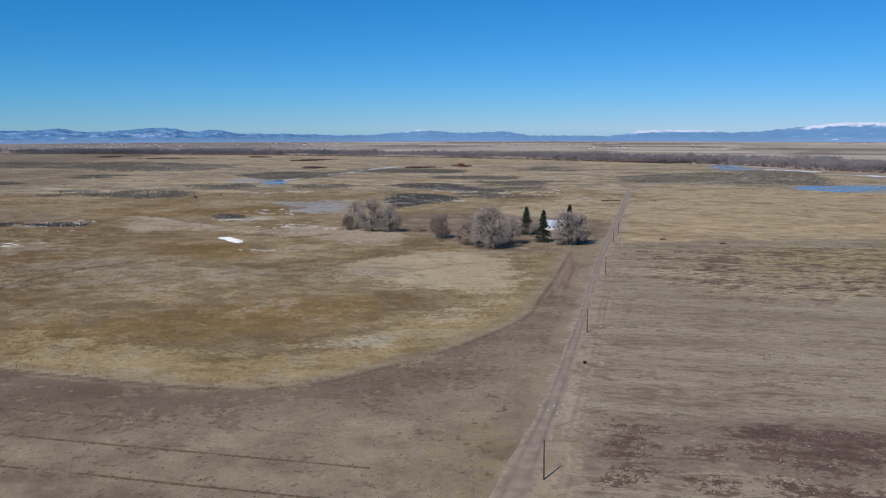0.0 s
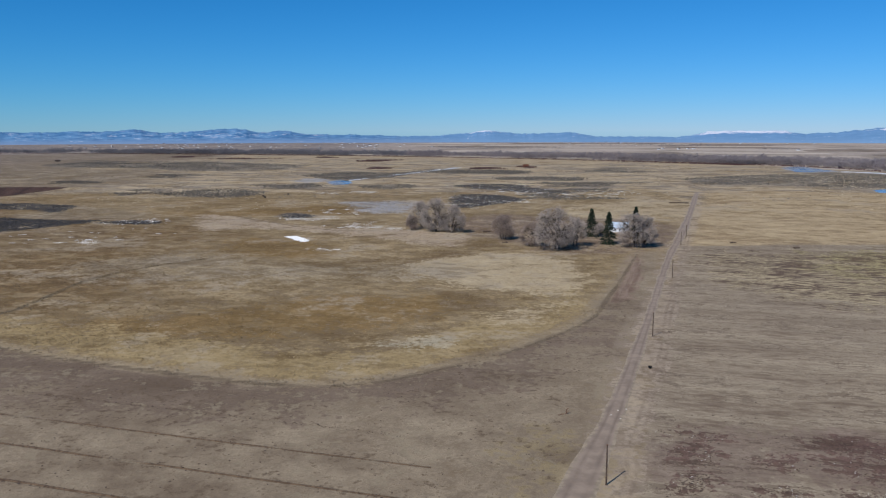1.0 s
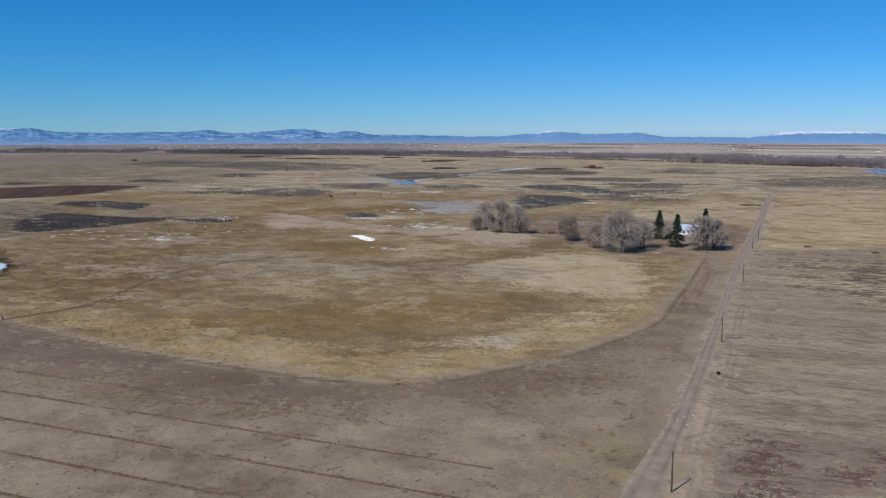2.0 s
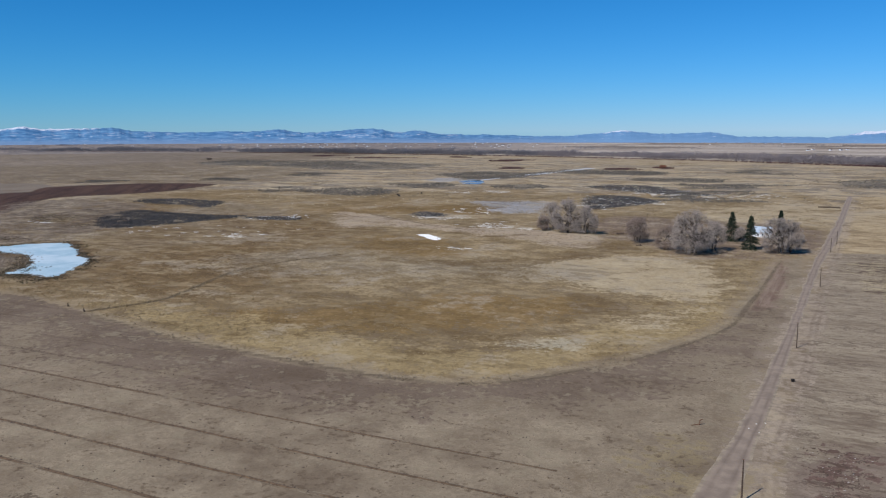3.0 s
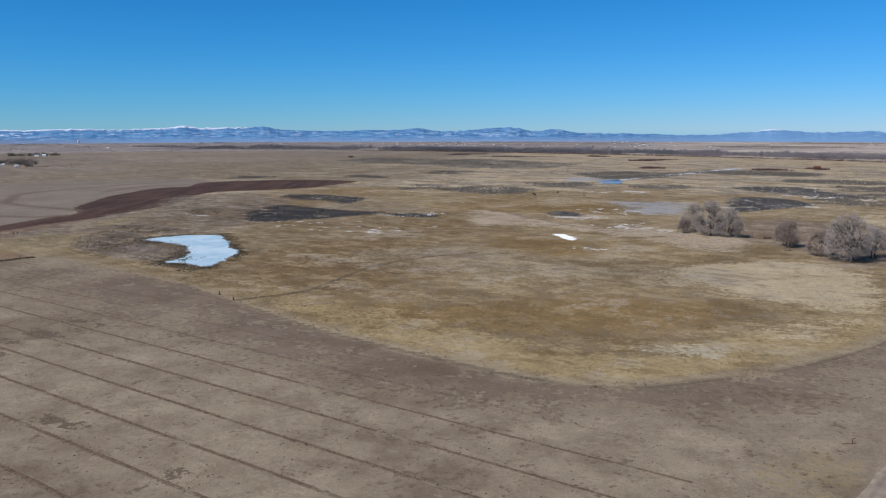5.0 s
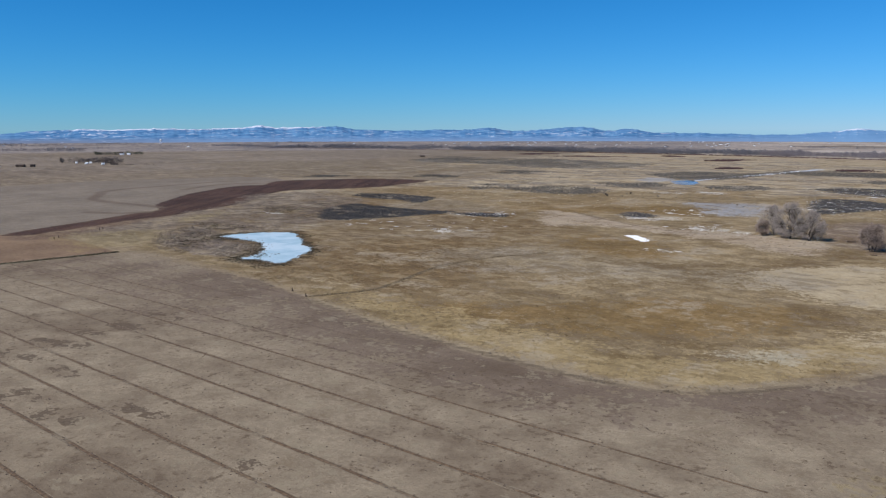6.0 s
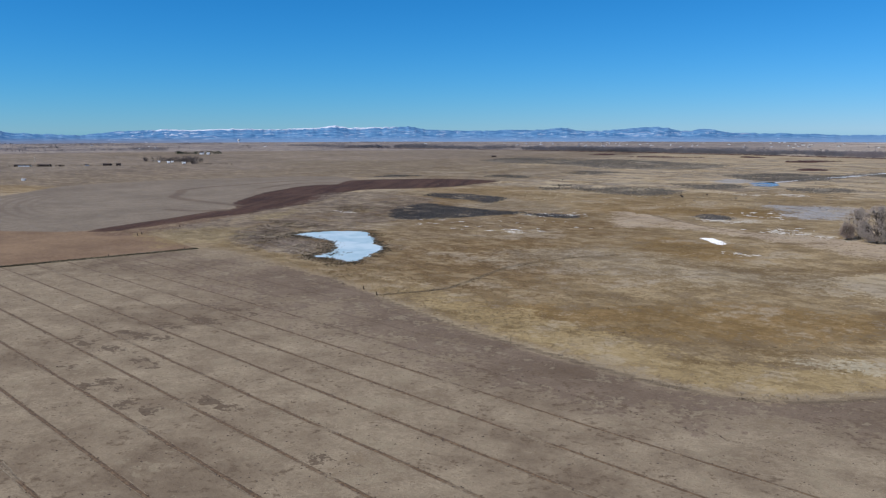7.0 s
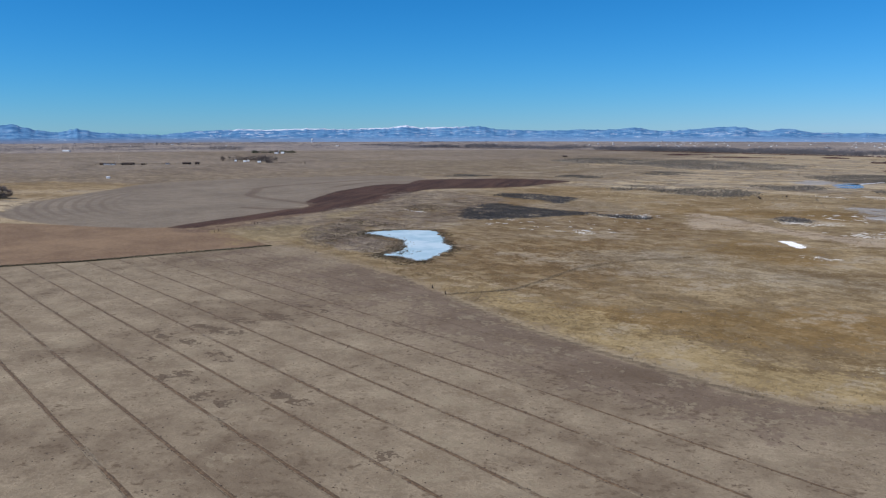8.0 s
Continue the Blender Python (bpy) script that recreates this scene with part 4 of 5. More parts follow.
# ---------------------------------------------------------------- wheel tracks and ditch, pressed into real relief
def relief_strip(name, line, across, lift, mat, label, category, seed, wander=0.12, fade=1.0):
    """A strip of ground that follows a line, with ridges and ruts across it."""
    t2 = np.gradient(line, axis=0)
    t2 /= np.linalg.norm(t2, axis=1, keepdims=True)
    k = np.arange(len(line))
    sway = wander * (soft_noise(k * 0.07, k * 0, seed) - 0.5) * 2
    a = across[None] * (0.85 + 0.3 * soft_noise(k * 0.2, k * 0, seed + 1))[:, None] + sway[:, None]
    vx = line[:, 0:1] + t2[:, 1:2] * a
    vy = line[:, 1:2] - t2[:, 0:1] * a
    crumb = soft_noise(vx * 3.1, vy * 3.1, seed + 2) * 0.06
    vz = ground_height(vx, vy) + lift[None] * (0.6 + 0.7 * soft_noise(vx * 0.6, vy * 0.6, seed + 3)) + crumb * (np.abs(lift[None]) > 0.02)
    me = smooth_shaded(sheet(name, np.stack([vx.ravel(), vy.ravel(), vz.ravel()], 1), grid_quads(len(across), len(line)), mat))
    me.attributes.new("rut", 'FLOAT', 'POINT').data.foreach_set("value", (np.tile(1 - np.abs(across) / np.abs(across).max(), len(line)) * np.repeat(np.broadcast_to(fade, len(line)), len(across))).astype(np.float32))
    return tagged(new(name, me), label, category, kind="structure")


tm, nt, tb = material("pressed_soil")
P = coords(nt)
n1, n2 = grain(nt, P, 0.9, 5, 0.7), grain(nt, P, 0.06, 3)
c = mixc(nt, step(nt, n1, 0.36, 0.62), srgb(76, 58, 40), srgb(108, 87, 64))
worn_off = calc(nt, 'ADD', step(nt, attr(nt, "rut"), 0.32, 0.05), step(nt, n2, 0.56, 0.66, 0.0, 0.55), 0, True)
c = mixc(nt, worn_off, c, mixc(nt, step(nt, n1, 0.35, 0.65), srgb(112, 100, 82), srgb(142, 129, 106)))
nt.links.new(c, tb.inputs["Base Color"])
tb.inputs["Roughness"].default_value = 0.95
bump(nt, tb, grain(nt, P, 3.0, 4), 0.6, 0.1)
TRACK_ACROSS = 0.56 * np.array([-1.0, -0.72, -0.5, -0.34, -0.15, 0.0, 0.15, 0.34, 0.5, 0.72, 1.0])
TRACK_LIFT = np.array([-0.03, 0.012, 0.02, 0.012, 0.03, 0.04, 0.03, 0.012, 0.02, 0.012, -0.03])
for i in range(11):
    x = np.arange(-390, 12, 0.6)
    y = FURROW_START + FURROW_STEP * i - FURROW_SLOPE * x
    wear = np.clip((40 - (y - 90) * 0.6 - x) / 120, 0.0, 1) ** 0.5
    ok = (area(x, y, CROP_FIELD, 4.0) > 0.97) & (wear > 0.45) & (to_line(x, y, edge_line) > 36)
    if ok.sum() > 60:
        relief_strip(f"wheel_track_{i + 1}", np.stack([x[ok], y[ok]], 1), TRACK_ACROSS, TRACK_LIFT, tm, "dark pressed wheel track across the bare crop field", "wheel track", 30 + i, 0.12, wear[ok])

hm, nt, hb = material("ditch_bank")
P = coords(nt)
nt.links.new(mixc(nt, step(nt, grain(nt, P, 0.8, 5, 0.7), 0.36, 0.62), srgb(68, 60, 44), srgb(108, 97, 74)), hb.inputs["Base Color"])
hb.inputs["Roughness"].default_value = 0.95
bump(nt, hb, grain(nt, P, 2.5, 4), 0.7, 0.15)
relief_strip("ditch", smooth(DITCH_LINE, False, 90), np.array([-1.9, -1.3, -0.8, -0.4, 0.0, 0.4, 0.8, 1.3, 1.9]), np.array([-0.05, 0.22, 0.30, 0.1, 0.03, 0.1, 0.34, 0.2, -0.05]), hm, "weedy irrigation ditch between two fields", "ditch", 77, 0.3)

# ---------------------------------------------------------------- water and ice
def pool(name, outline, mat, label, z=0.05, rough_edge=1.0, n=10):
    line = smooth(outline, True, n)
    k = len(line)
    ang = np.arange(k)
    jog = (soft_noise(ang * 0.9, ang * 0, 11) - 0.5) * 2 * rough_edge
    t2 = np.roll(line, -1, 0) - np.roll(line, 1, 0)
    nrm = np.stack([t2[:, 1], -t2[:, 0]], 1) / (np.linalg.norm(t2, axis=1, keepdims=True) + 1e-9)
    line = line + nrm * jog[:, None]
    bm = bmesh.new()
    top = [bm.verts.new((p[0], p[1], float(ground_height(p[0], p[1])) * 0 + z)) for p in line]
    low = [bm.verts.new((p[0], p[1], z - 0.4)) for p in line]
    f = bm.faces.new(top)
    for i in range(k):
        bm.faces.new((top[i], low[i], low[(i + 1) % k], top[(i + 1) % k]))
    bmesh.ops.triangulate(bm, faces=[f])
    bmesh.ops.recalc_face_normals(bm, faces=bm.faces)
    return tagged(new(name, from_bm(name, bm, mat)), label, "water", kind="structure")


im, nt, ib = material("pond_ice")
P = coords(nt)
c = mixc(nt, step(nt, grain(nt, P, 0.06, 4, 0.6, 0.6), 0.35, 0.65), srgb(155, 184, 196), srgb(189, 206, 214))
c = mixc(nt, step(nt, grain(nt, P, 0.5, 4, 0.7), 0.58, 0.7, 0, 0.6), c, srgb(214, 226, 234))
nt.links.new(c, ib.inputs["Base Color"])
ib.inputs["Roughness"].default_value = 0.55
ib.inputs["Specular IOR Level"].default_value = 0.25
wm, nt, wb = material("open_water")
P = coords(nt)
shoal = step(nt, grain(nt, scaled(nt, P, (0.02, 0.05, 1.0)), 1.0, 4, 0.6), 0.46, 0.6)
nt.links.new(mixc(nt, shoal, srgb(112, 126, 142), srgb(140, 134, 124)), wb.inputs["Base Color"])
nt.links.new(calc(nt, 'MULTIPLY_ADD', shoal, 0.5, 0.22), wb.inputs["Roughness"])
wb.inputs["IOR"].default_value = 1.25
sm, nt, sb = material("slush_ice")
P = coords(nt)
nt.links.new(mixc(nt, step(nt, grain(nt, P, 0.05, 4), 0.4, 0.6), srgb(182, 186, 192), srgb(226, 226, 224)), sb.inputs["Base Color"])
sb.inputs["Roughness"].default_value = 0.5

pool("water_frozen_pond", POND, im, "frozen pond covered with pale blue ice among dry reeds", 0.06, 1.9, 16)
pool("water_blue_pool", BLUE_POOL, wm, "small open blue pool in the marsh", 0.06, 2.0)
pool("water_river_pond", RIVER_POND, wm, "shallow blue pond beside the river", 0.06, 4.0)


def ribbon(name, points, width, mat, label):
    line = smooth(points, False, 12)
    t2 = np.gradient(line, axis=0)
    t2 /= np.linalg.norm(t2, axis=1, keepdims=True)
    w = width * (0.45 + soft_noise(np.arange(len(line)) * 0.35, line[:, 0] * 0, 9))
    cols = np.array([-0.5, 0.0, 0.5])
    vx = line[:, 0:1] + t2[:, 1:2] * cols * w[:, None]
    vy = line[:, 1:2] - t2[:, 0:1] * cols * w[:, None]
    me = sheet(name, np.stack([vx.ravel(), vy.ravel(), np.full(vx.size, 0.06)], 1), grid_quads(3, len(line)), mat)
    return tagged(new(name, me), label, "water", kind="structure")


pool("water_river_head", RIVER_HEAD, wm, "open blue water where the river bends", 0.07, 4.0)
ribbon("water_stream", STREAM, 14, sm, "narrow icy stream winding through the marsh")
ribbon("water_river", RIVER, 22, sm, "river with ice and open water along bare woods")

# ---------------------------------------------------------------- trees
def bare_tree(label, at, height, spread, seed, stems=1, mat=None, low=-0.6, dense=1.0, lean=0.0):
    """A leafless broadleaf tree: short stems fork into limbs that fan out to a domed crown, then boughs and a haze of fine twigs."""
    rng = random.Random(seed)
    stems_made, limbs_made, twigs = [], [], []
    middle = Vector((lean, 0, 0.4 * height))
    lumps = [(Vector((rng.gauss(0, 1), rng.gauss(0, 1), rng.gauss(0, 0.7))).normalized(), rng.uniform(0.8, 1.12)) for _ in range(12)]

    def rnd():
        return Vector((rng.gauss(0, 1), rng.gauss(0, 1), rng.gauss(0, 1)))

    def crown_at(way, k):
        """A place at share k of the way from the crown's middle to its lumpy skin."""
        near = max(lumps, key=lambda q: q[0].dot(way))
        r = k * near[1]
        up = 0.58 * height if way.z > 0 else 0.40 * height
        p = middle + Vector((way.x * 1.1 * spread * r, way.y * 1.1 * spread * r, way.z * up * r))
        p.z = max(p.z, 0.4)
        return p

    def bend(rows, p, q, r0, r1, n, sag, wander=0.045):
        """A limb in n pieces from p to q, bowed and a little crooked."""
        out = [p]
        for i in range(1, n + 1):
            s = i / n
            g = p.lerp(q, s) + Vector((0, 0, sag * math.sin(math.pi * s)))
            if i < n:
                g += rnd() * (wander * (q - p).length)
            ra, rb = r0 + (r1 - r0) * (i - 1) / n, r0 + (r1 - r0) * s
            rows.append((*out[-1], *g, ra, rb))
            out.append(g)
        return out

    thick = height * 0.023 / (1 + 0.15 * (stems - 1))
    total = max(9, int(15 * (spread / 7) ** 1.2))
    for s in range(stems):
        a = rng.random() * 6.283
        foot = Vector((math.cos(a), math.sin(a), 0)) * (0.16 * spread * (s > 0))
        fork = foot * 1.9 + Vector((rng.gauss(0, 0.3), rng.gauss(0, 0.3), height * rng.uniform(0.16, 0.28)))
        trunk = []
        stems_made.append(trunk)
        stem = bend(trunk, foot - Vector((0, 0, 0.5)), fork, thick, thick * 0.75, 4, 0.0)
        for i in range(max(4, total // stems)):
            turn = 2.4 * (i + s * 7) + rng.uniform(-0.4, 0.4)
            rise = low + (0.98 - low) * rng.random() ** 1.15 if i else 0.95
            flat = math.sqrt(max(0.0, 1 - rise * rise))
            way = Vector((math.cos(turn) * flat, math.sin(turn) * flat, rise))
            limb = []
            limbs_made.append(limb)
            arm = bend(limb, stem[rng.randint(2, 4)], crown_at(way, rng.uniform(0.55, 0.7)), thick * 0.62, thick * 0.28, 5, 0.06 * height)
            for _ in range(8):
                base = arm[rng.randint(2, 5)]
                w2 = (way + rnd() * 0.3).normalized()
                bough = bend(limb, base, crown_at(w2, rng.uniform(0.76, 0.94)), thick * 0.28, 0.06, 3, 0.03 * height, 0.06)
                for _ in range(6):
                    b0 = bough[rng.randint(1, 3)]
                    w3 = (w2 + rnd() * 0.2).normalized()
                    end = crown_at(w3, rng.uniform(0.9, 1.03)) + rnd() * 0.5
                    if (end - b0).length > 0.3 * spread:
                        end = b0 + (end - b0).normalized() * 0.3 * spread
                    spray = bend(twigs, b0, end, 0.05, 0.026, 2, 0.15, 0.07)
                    for _ in range(int(5 * dense)):
                        b = spray[rng.randint(0, 1)].lerp(spray[2], rng.random())
                        d = ((end - b0).normalized() * 0.6 + rnd() * 0.55 + Vector((0, 0, rng.uniform(-0.35, 0.3)))).normalized()
                        e = b + d * rng.uniform(0.6, 1.5)
                        e.z = max(e.z, 0.15)
                        twigs.append((*b, *e, 0.034, 0.017))
                        f = b.lerp(e, rng.uniform(0.3, 0.9))
                        g = f + (d * 0.6 + rnd() * 0.6).normalized() * rng.uniform(0.4, 0.9)
                        g.z = max(g.z, 0.15)
                        twigs.append((*f, *g, 0.024, 0.013))
    t = thing("bare_tree", label, "tree", at, 0, "bare trees round the farmstead")
    for rows in stems_made:
        part("trunk", rods("trunk", rows, 7, M_BARK), t)
    for rows in limbs_made:
        part("limb", rods("limb", rows, 4, M_BARK), t)
    part("crown", rods("crown", twigs, 3, mat or M_TWIG), t, "fine leafless twigs")
    return t


def spruce(at, height, half, seed, label):
    rng = random.Random(seed)
    t = thing("spruce_tree", label, "conifer", at, 0, "evergreens by the house")
    part("trunk", rods("trunk", [(0, 0, -0.4, 0, 0, height * 0.55, 0.28, 0.16), (0, 0, height * 0.55, 0, 0, height, 0.16, 0.02)], 8, M_BARK), t)
    ro, ti, wi, boughs = [], [], [], []
    z = 0.9
    while z < height - 0.3:
        f = 1 - z / height
        reach = half * (f ** 0.8) * rng.uniform(0.82, 1.15) + 0.15
        for k in range(9):
            a = rng.random() * 6.283
            L = reach * rng.uniform(0.7, 1.1)
            d = Vector((math.cos(a), math.sin(a), rng.uniform(-0.45, -0.1)))
            e = Vector((0, 0, z)) + d * L
            boughs.append((0, 0, z, *e, 0.05, 0.012))
            for j in range(16):
                s = rng.uniform(0.15, 1.0)
                p = Vector((0, 0, z)) + d * (L * s)
                q = p + (d * 0.7 + Vector((rng.gauss(0, 0.6), rng.gauss(0, 0.6), rng.gauss(-0.2, 0.3)))) * (0.45 + 0.25 * f)
                ro.append(p)
                ti.append(q)
                wi.append(0.36)
        z += 0.30 + 0.25 * f
    for j in range(14):
        ro.append((0, 0, height - 0.6))
        ti.append((rng.gauss(0, 0.15), rng.gauss(0, 0.15), height + rng.uniform(-0.3, 0.3)))
        wi.append(0.15)
    part("boughs", rods("boughs", boughs, 3, M_BARK), t)
    part("crown", blades("crown", ro, ti, wi, M_NEEDLE), t, "dark green drooping needle sprays")
    return t


GREY = "tall bare grey cottonwood tree with dense twigs on dry grass"
bare_tree(GREY, (-53, 500), 17, 7.0, 1, stems=3, lean=-1.0)
bare_tree("broad bare grey cottonwood with low hanging twigs", (-42, 484), 20.0, 9.6, 2, stems=3, low=-0.85, dense=1.2)
bare_tree("bare grey cottonwood leaning at the end of a clump", (-33, 478), 16.5, 6.8, 3, stems=2, low=-0.85, lean=1.5)
bare_tree("small bare brown tree at the edge of a clump", (-58, 490), 9, 4.0, 4, mat=M_TWIG_BROWN)
bare_tree("round bare dark-twigged shrub tree standing alone", (-2, 451), 13.6, 7.0, 5, stems=4, mat=M_TWIG_BROWN, low=-0.85, dense=1.2)
bare_tree("small bare brown tree beside a great cottonwood", (13, 424), 13.0, 6.0, 6, stems=3, mat=M_TWIG_BROWN, low=-0.7)
bare_tree("great spreading bare cottonwood in the middle of the row", (25, 414), 22.3, 11.5, 7, stems=3, low=-0.85, dense=1.15)
bare_tree("bare grey cottonwood behind a larger one", (35, 427), 17, 6.5, 8, stems=2, low=-0.7)
bare_tree("small bare tree with pale trunk between two spruces", (52, 464), 8, 3.4, 9)
bare_tree("bare grey cottonwood at the farm driveway", (66, 424), 19.5, 8.0, 10, stems=2, low=-0.85, dense=1.25)
bare_tree("bare grey cottonwood overhanging the dirt lane", (71.5, 426), 17.5, 7.0, 11, stems=2, low=-0.85, dense=1.25)
spruce((48, 465), 16.2, 5.6, 21, "dark green spruce tree behind the bare trees")
spruce((54, 434), 17.6, 5.4, 22, "tall dark green spruce in front of the house")
spruce((73, 466), 17.6, 4.0, 23, "dark spruce whose tip shows above a cottonwood")

# ---------------------------------------------------------------- utility poles
def utility_pole(at, height=7.2):
    t = thing("utility_pole", "slender dark weathered wooden utility pole beside the lane", "pole", at, 0, "poles along the lane")
    part("shaft", rods("shaft", [(0, 0, -0.8, 0, 0, 2.4, 0.17, 0.15), (0, 0, 2.4, 0, 0, height, 0.15, 0.11)], 10, M_WOOD), t)
    part("cap", rods("cap", [(0, 0, height - 0.02, 0, 0, height + 0.06, 0.13, 0.05)], 10, M_RUST), t, "small rusty metal cap")
    return t


for q in ((17.3, 133), (43, 236.5), (67.9, 334.5), (91.5, 432), (101, 464)):
    utility_pole(q)

# ---------------------------------------------------------------- farmhouse
def house(at, turn, L, W, wall, ridge, label, mats=(M_WHITE, M_ROOF), windows=True, group="", name="house"):
    t = thing(name, label, "house", at, turn, group)
    bm = bmesh.new()
    box(bm, -L / 2, -W / 2, -0.3, L / 2, W / 2, wall)
    for sgn in (-1, 1):
        v = [bm.verts.new(p) for p in ((sgn * L / 2, -W / 2, wall), (sgn * L / 2, W / 2, wall), (sgn * L / 2, 0, ridge - 0.05))]
        bm.faces.new(v)
    part("wall", from_bm("wall", bm, mats[0]), t)
    bm = bmesh.new()
    e, th = 0.45, 0.18
    slope = (ridge - wall) / (W / 2)
    prof = [(-W / 2 - e, wall - e * slope), (0, ridge), (W / 2 + e, wall - e * slope), (W / 2 + e, wall - e * slope + th), (0, ridge + th), (-W / 2 - e, wall - e * slope + th)]
    a = [bm.verts.new((-L / 2 - e, y, z)) for y, z in prof]
    b = [bm.verts.new((L / 2 + e, y, z)) for y, z in prof]
    for i in range(6):
        j = (i + 1) % 6
        bm.faces.new((a[i], a[j], b[j], b[i]))
    for s in (a, b):
        bm.faces.new((s[0], s[1], s[4], s[5]))
        bm.faces.new((s[1], s[2], s[3], s[4]))
    bmesh.ops.recalc_face_normals(bm, faces=bm.faces)
    part("roof", from_bm("roof", bm, mats[1]), t)
    if windows:
        for x in np.linspace(-L / 2 + 1.8, L / 2 - 1.8, 4):
            bm = bmesh.new()
            box(bm, x - 0.6, -W / 2 - 0.05, 1.0, x + 0.6, -W / 2 + 0.02, 2.2)
            w = part("window", from_bm("window", bm, M_WHITE), t)
            bm = bmesh.new()
            box(bm, x - 0.5, -W / 2 - 0.08, 1.1, x + 0.5, -W / 2 - 0.03, 2.1)
            part("pane", from_bm("pane", bm, M_GLASS), w)
    return t


house((66.5, 489), -14, 11, 8.5, 2.9, 5.6, "white farmhouse with pale metal roof behind the trees")

# the clump at the pivot field's far edge
bare_tree("dark bare thicket at the edge of a pivot field", (-755, 322), 11, 9.0, 31, stems=5, mat=M_TWIG_BROWN, low=-0.85, dense=1.8)

# ---------------------------------------------------------------- brush, rushes, grass: too many to count
M_DITCH = plain("dark_weeds", srgb(62, 55, 42), srgb(98, 88, 66), 0.3, 0.9, by_piece=0.6)
rs = np.random.RandomState(5)


def scatter(shape, n, edge=6.0, curved=True, bias=None):
    """Up to n random places in a plan area, thinned towards its edge and by a noise."""
    line = smooth(shape, True) if curved else np.array(shape, float)
    lo, hi = line.min(0) - edge, line.max(0) + edge
    q = rs.uniform(lo, hi, (n * 3, 2))
    k = area(q[:, 0], q[:, 1], shape, edge, curved) > rs.rand(len(q)) * 0.8 + 0.1
    if bias:
        k &= soft_noise(q[:, 0] / bias, q[:, 1] / bias, 3) > rs.rand(len(q)) * 0.75
    return q[k][:n]


def clumps(name, places, height, width, count, mat, label, category, droop=0.6, blade=0.25):
    """Tufts of pointed stalks standing on the ground, all in one mesh."""
    q = np.repeat(places, count, axis=0)
    h = np.repeat(height * rs.uniform(0.55, 1.25, len(places)), count) * rs.uniform(0.6, 1.0, len(q))
    a = rs.uniform(0, 6.283, len(q))
    foot = rs.uniform(0, 0.35, len(q)) * width
    z = ground_height(q[:, 0], q[:, 1]) - 0.04
    roots = np.stack([q[:, 0] + np.cos(a) * foot, q[:, 1] + np.sin(a) * foot, z], 1)
    reach = rs.uniform(0.1, 1.0, len(q)) * width * droop
    tips = np.stack([roots[:, 0] + np.cos(a) * reach, roots[:, 1] + np.sin(a) * reach, z + h], 1)
    me = blades(name, roots, tips, np.full(len(q), blade) * rs.uniform(0.6, 1.4, len(q)), mat)
    return tagged(new(name, me), label, category, kind="stuff")


# woods along the river: small bare trees, each a sheaf of stems and sprays
def woods(name, places, tall, mat, label, n=52):
    q = np.repeat(places, n, axis=0)
    ht = np.repeat(tall * rs.uniform(0.6, 1.1, len(places)) * (0.65 + 0.6 * soft_noise(places[:, 0] / 60, places[:, 1] / 60, 19)), n)
    d = rs.normal(0, 1, (len(q), 3))
    d /= np.linalg.norm(d, axis=1, keepdims=True)
    d[:, 2] = np.maximum(d[:, 2], -0.75)
    k = rs.uniform(0.25, 1.0, len(q)) ** 0.6
    wd = ht * np.repeat(rs.uniform(0.36, 0.55, len(places)), n)
    roots = np.stack([q[:, 0] + d[:, 0] * wd * k * 0.8, q[:, 1] + d[:, 1] * wd * k * 0.8, ht * (0.46 + 0.42 * d[:, 2] * k)], 1)
    lean = d + rs.normal(0, 0.45, (len(q), 3)) + np.array([0, 0, 0.5])
    tips = roots + lean / np.linalg.norm(lean, axis=1, keepdims=True) * (ht * rs.uniform(0.12, 0.22, len(q)))[:, None]
    tips[:, 2] = np.maximum(tips[:, 2], 0.2)
    first = np.arange(len(q)) % n == 0
    roots[first] = np.stack([q[first, 0], q[first, 1], np.full(first.sum(), -0.3)], 1)
    tips[first] = np.stack([q[first, 0], q[first, 1], ht[first] * 0.7], 1)
    wide = np.where(first, 0.6, ht * 0.07 * rs.uniform(0.5, 1.5, len(q)))
    return tagged(new(name, blades(name, roots, tips, wide, mat)), label, "woods", kind="stuff")


def along(points, n, lo, hi):
    """Places beside a line, from lo to hi metres behind it."""
    line = smooth(points, False, 20)
    i = rs.uniform(0, len(line) - 1.01, n)
    k = i.astype(int)
    p = line[k] + (line[k + 1] - line[k]) * (i - k)[:, None]
    d = line[k + 1] - line[k]
    d /= np.linalg.norm(d, axis=1, keepdims=True) + 1e-9
    side = np.stack([-d[:, 1], d[:, 0]], 1)
    side *= np.sign(side[:, 1:2] + 1e-9)
    return p + side * (lo + (hi - lo) * rs.rand(n) ** 1.3)[:, None]


BANK = [(-1830, 2175), (-1167, 2150), (-800, 2090), (-492, 2020), (-200, 1905), (92, 1745), (338, 1545), (421, 1460)]
BANK_EAST = [(415, 1475), (470, 1420), (520, 1330), (560, 1200), (640, 1110), (800, 1040), (1100, 990)]
grove = along(BANK, 7500, 0, 170)
grove = grove[soft_noise(grove[:, 0] / 120, grove[:, 1] / 70, 12) > 0.2]
east = along(BANK_EAST, 3000, 10, 220)
upstream = grove[:, 0] < -250
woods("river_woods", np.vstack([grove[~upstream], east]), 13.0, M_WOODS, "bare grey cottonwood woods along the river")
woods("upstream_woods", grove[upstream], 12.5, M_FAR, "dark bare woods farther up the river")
strips = []
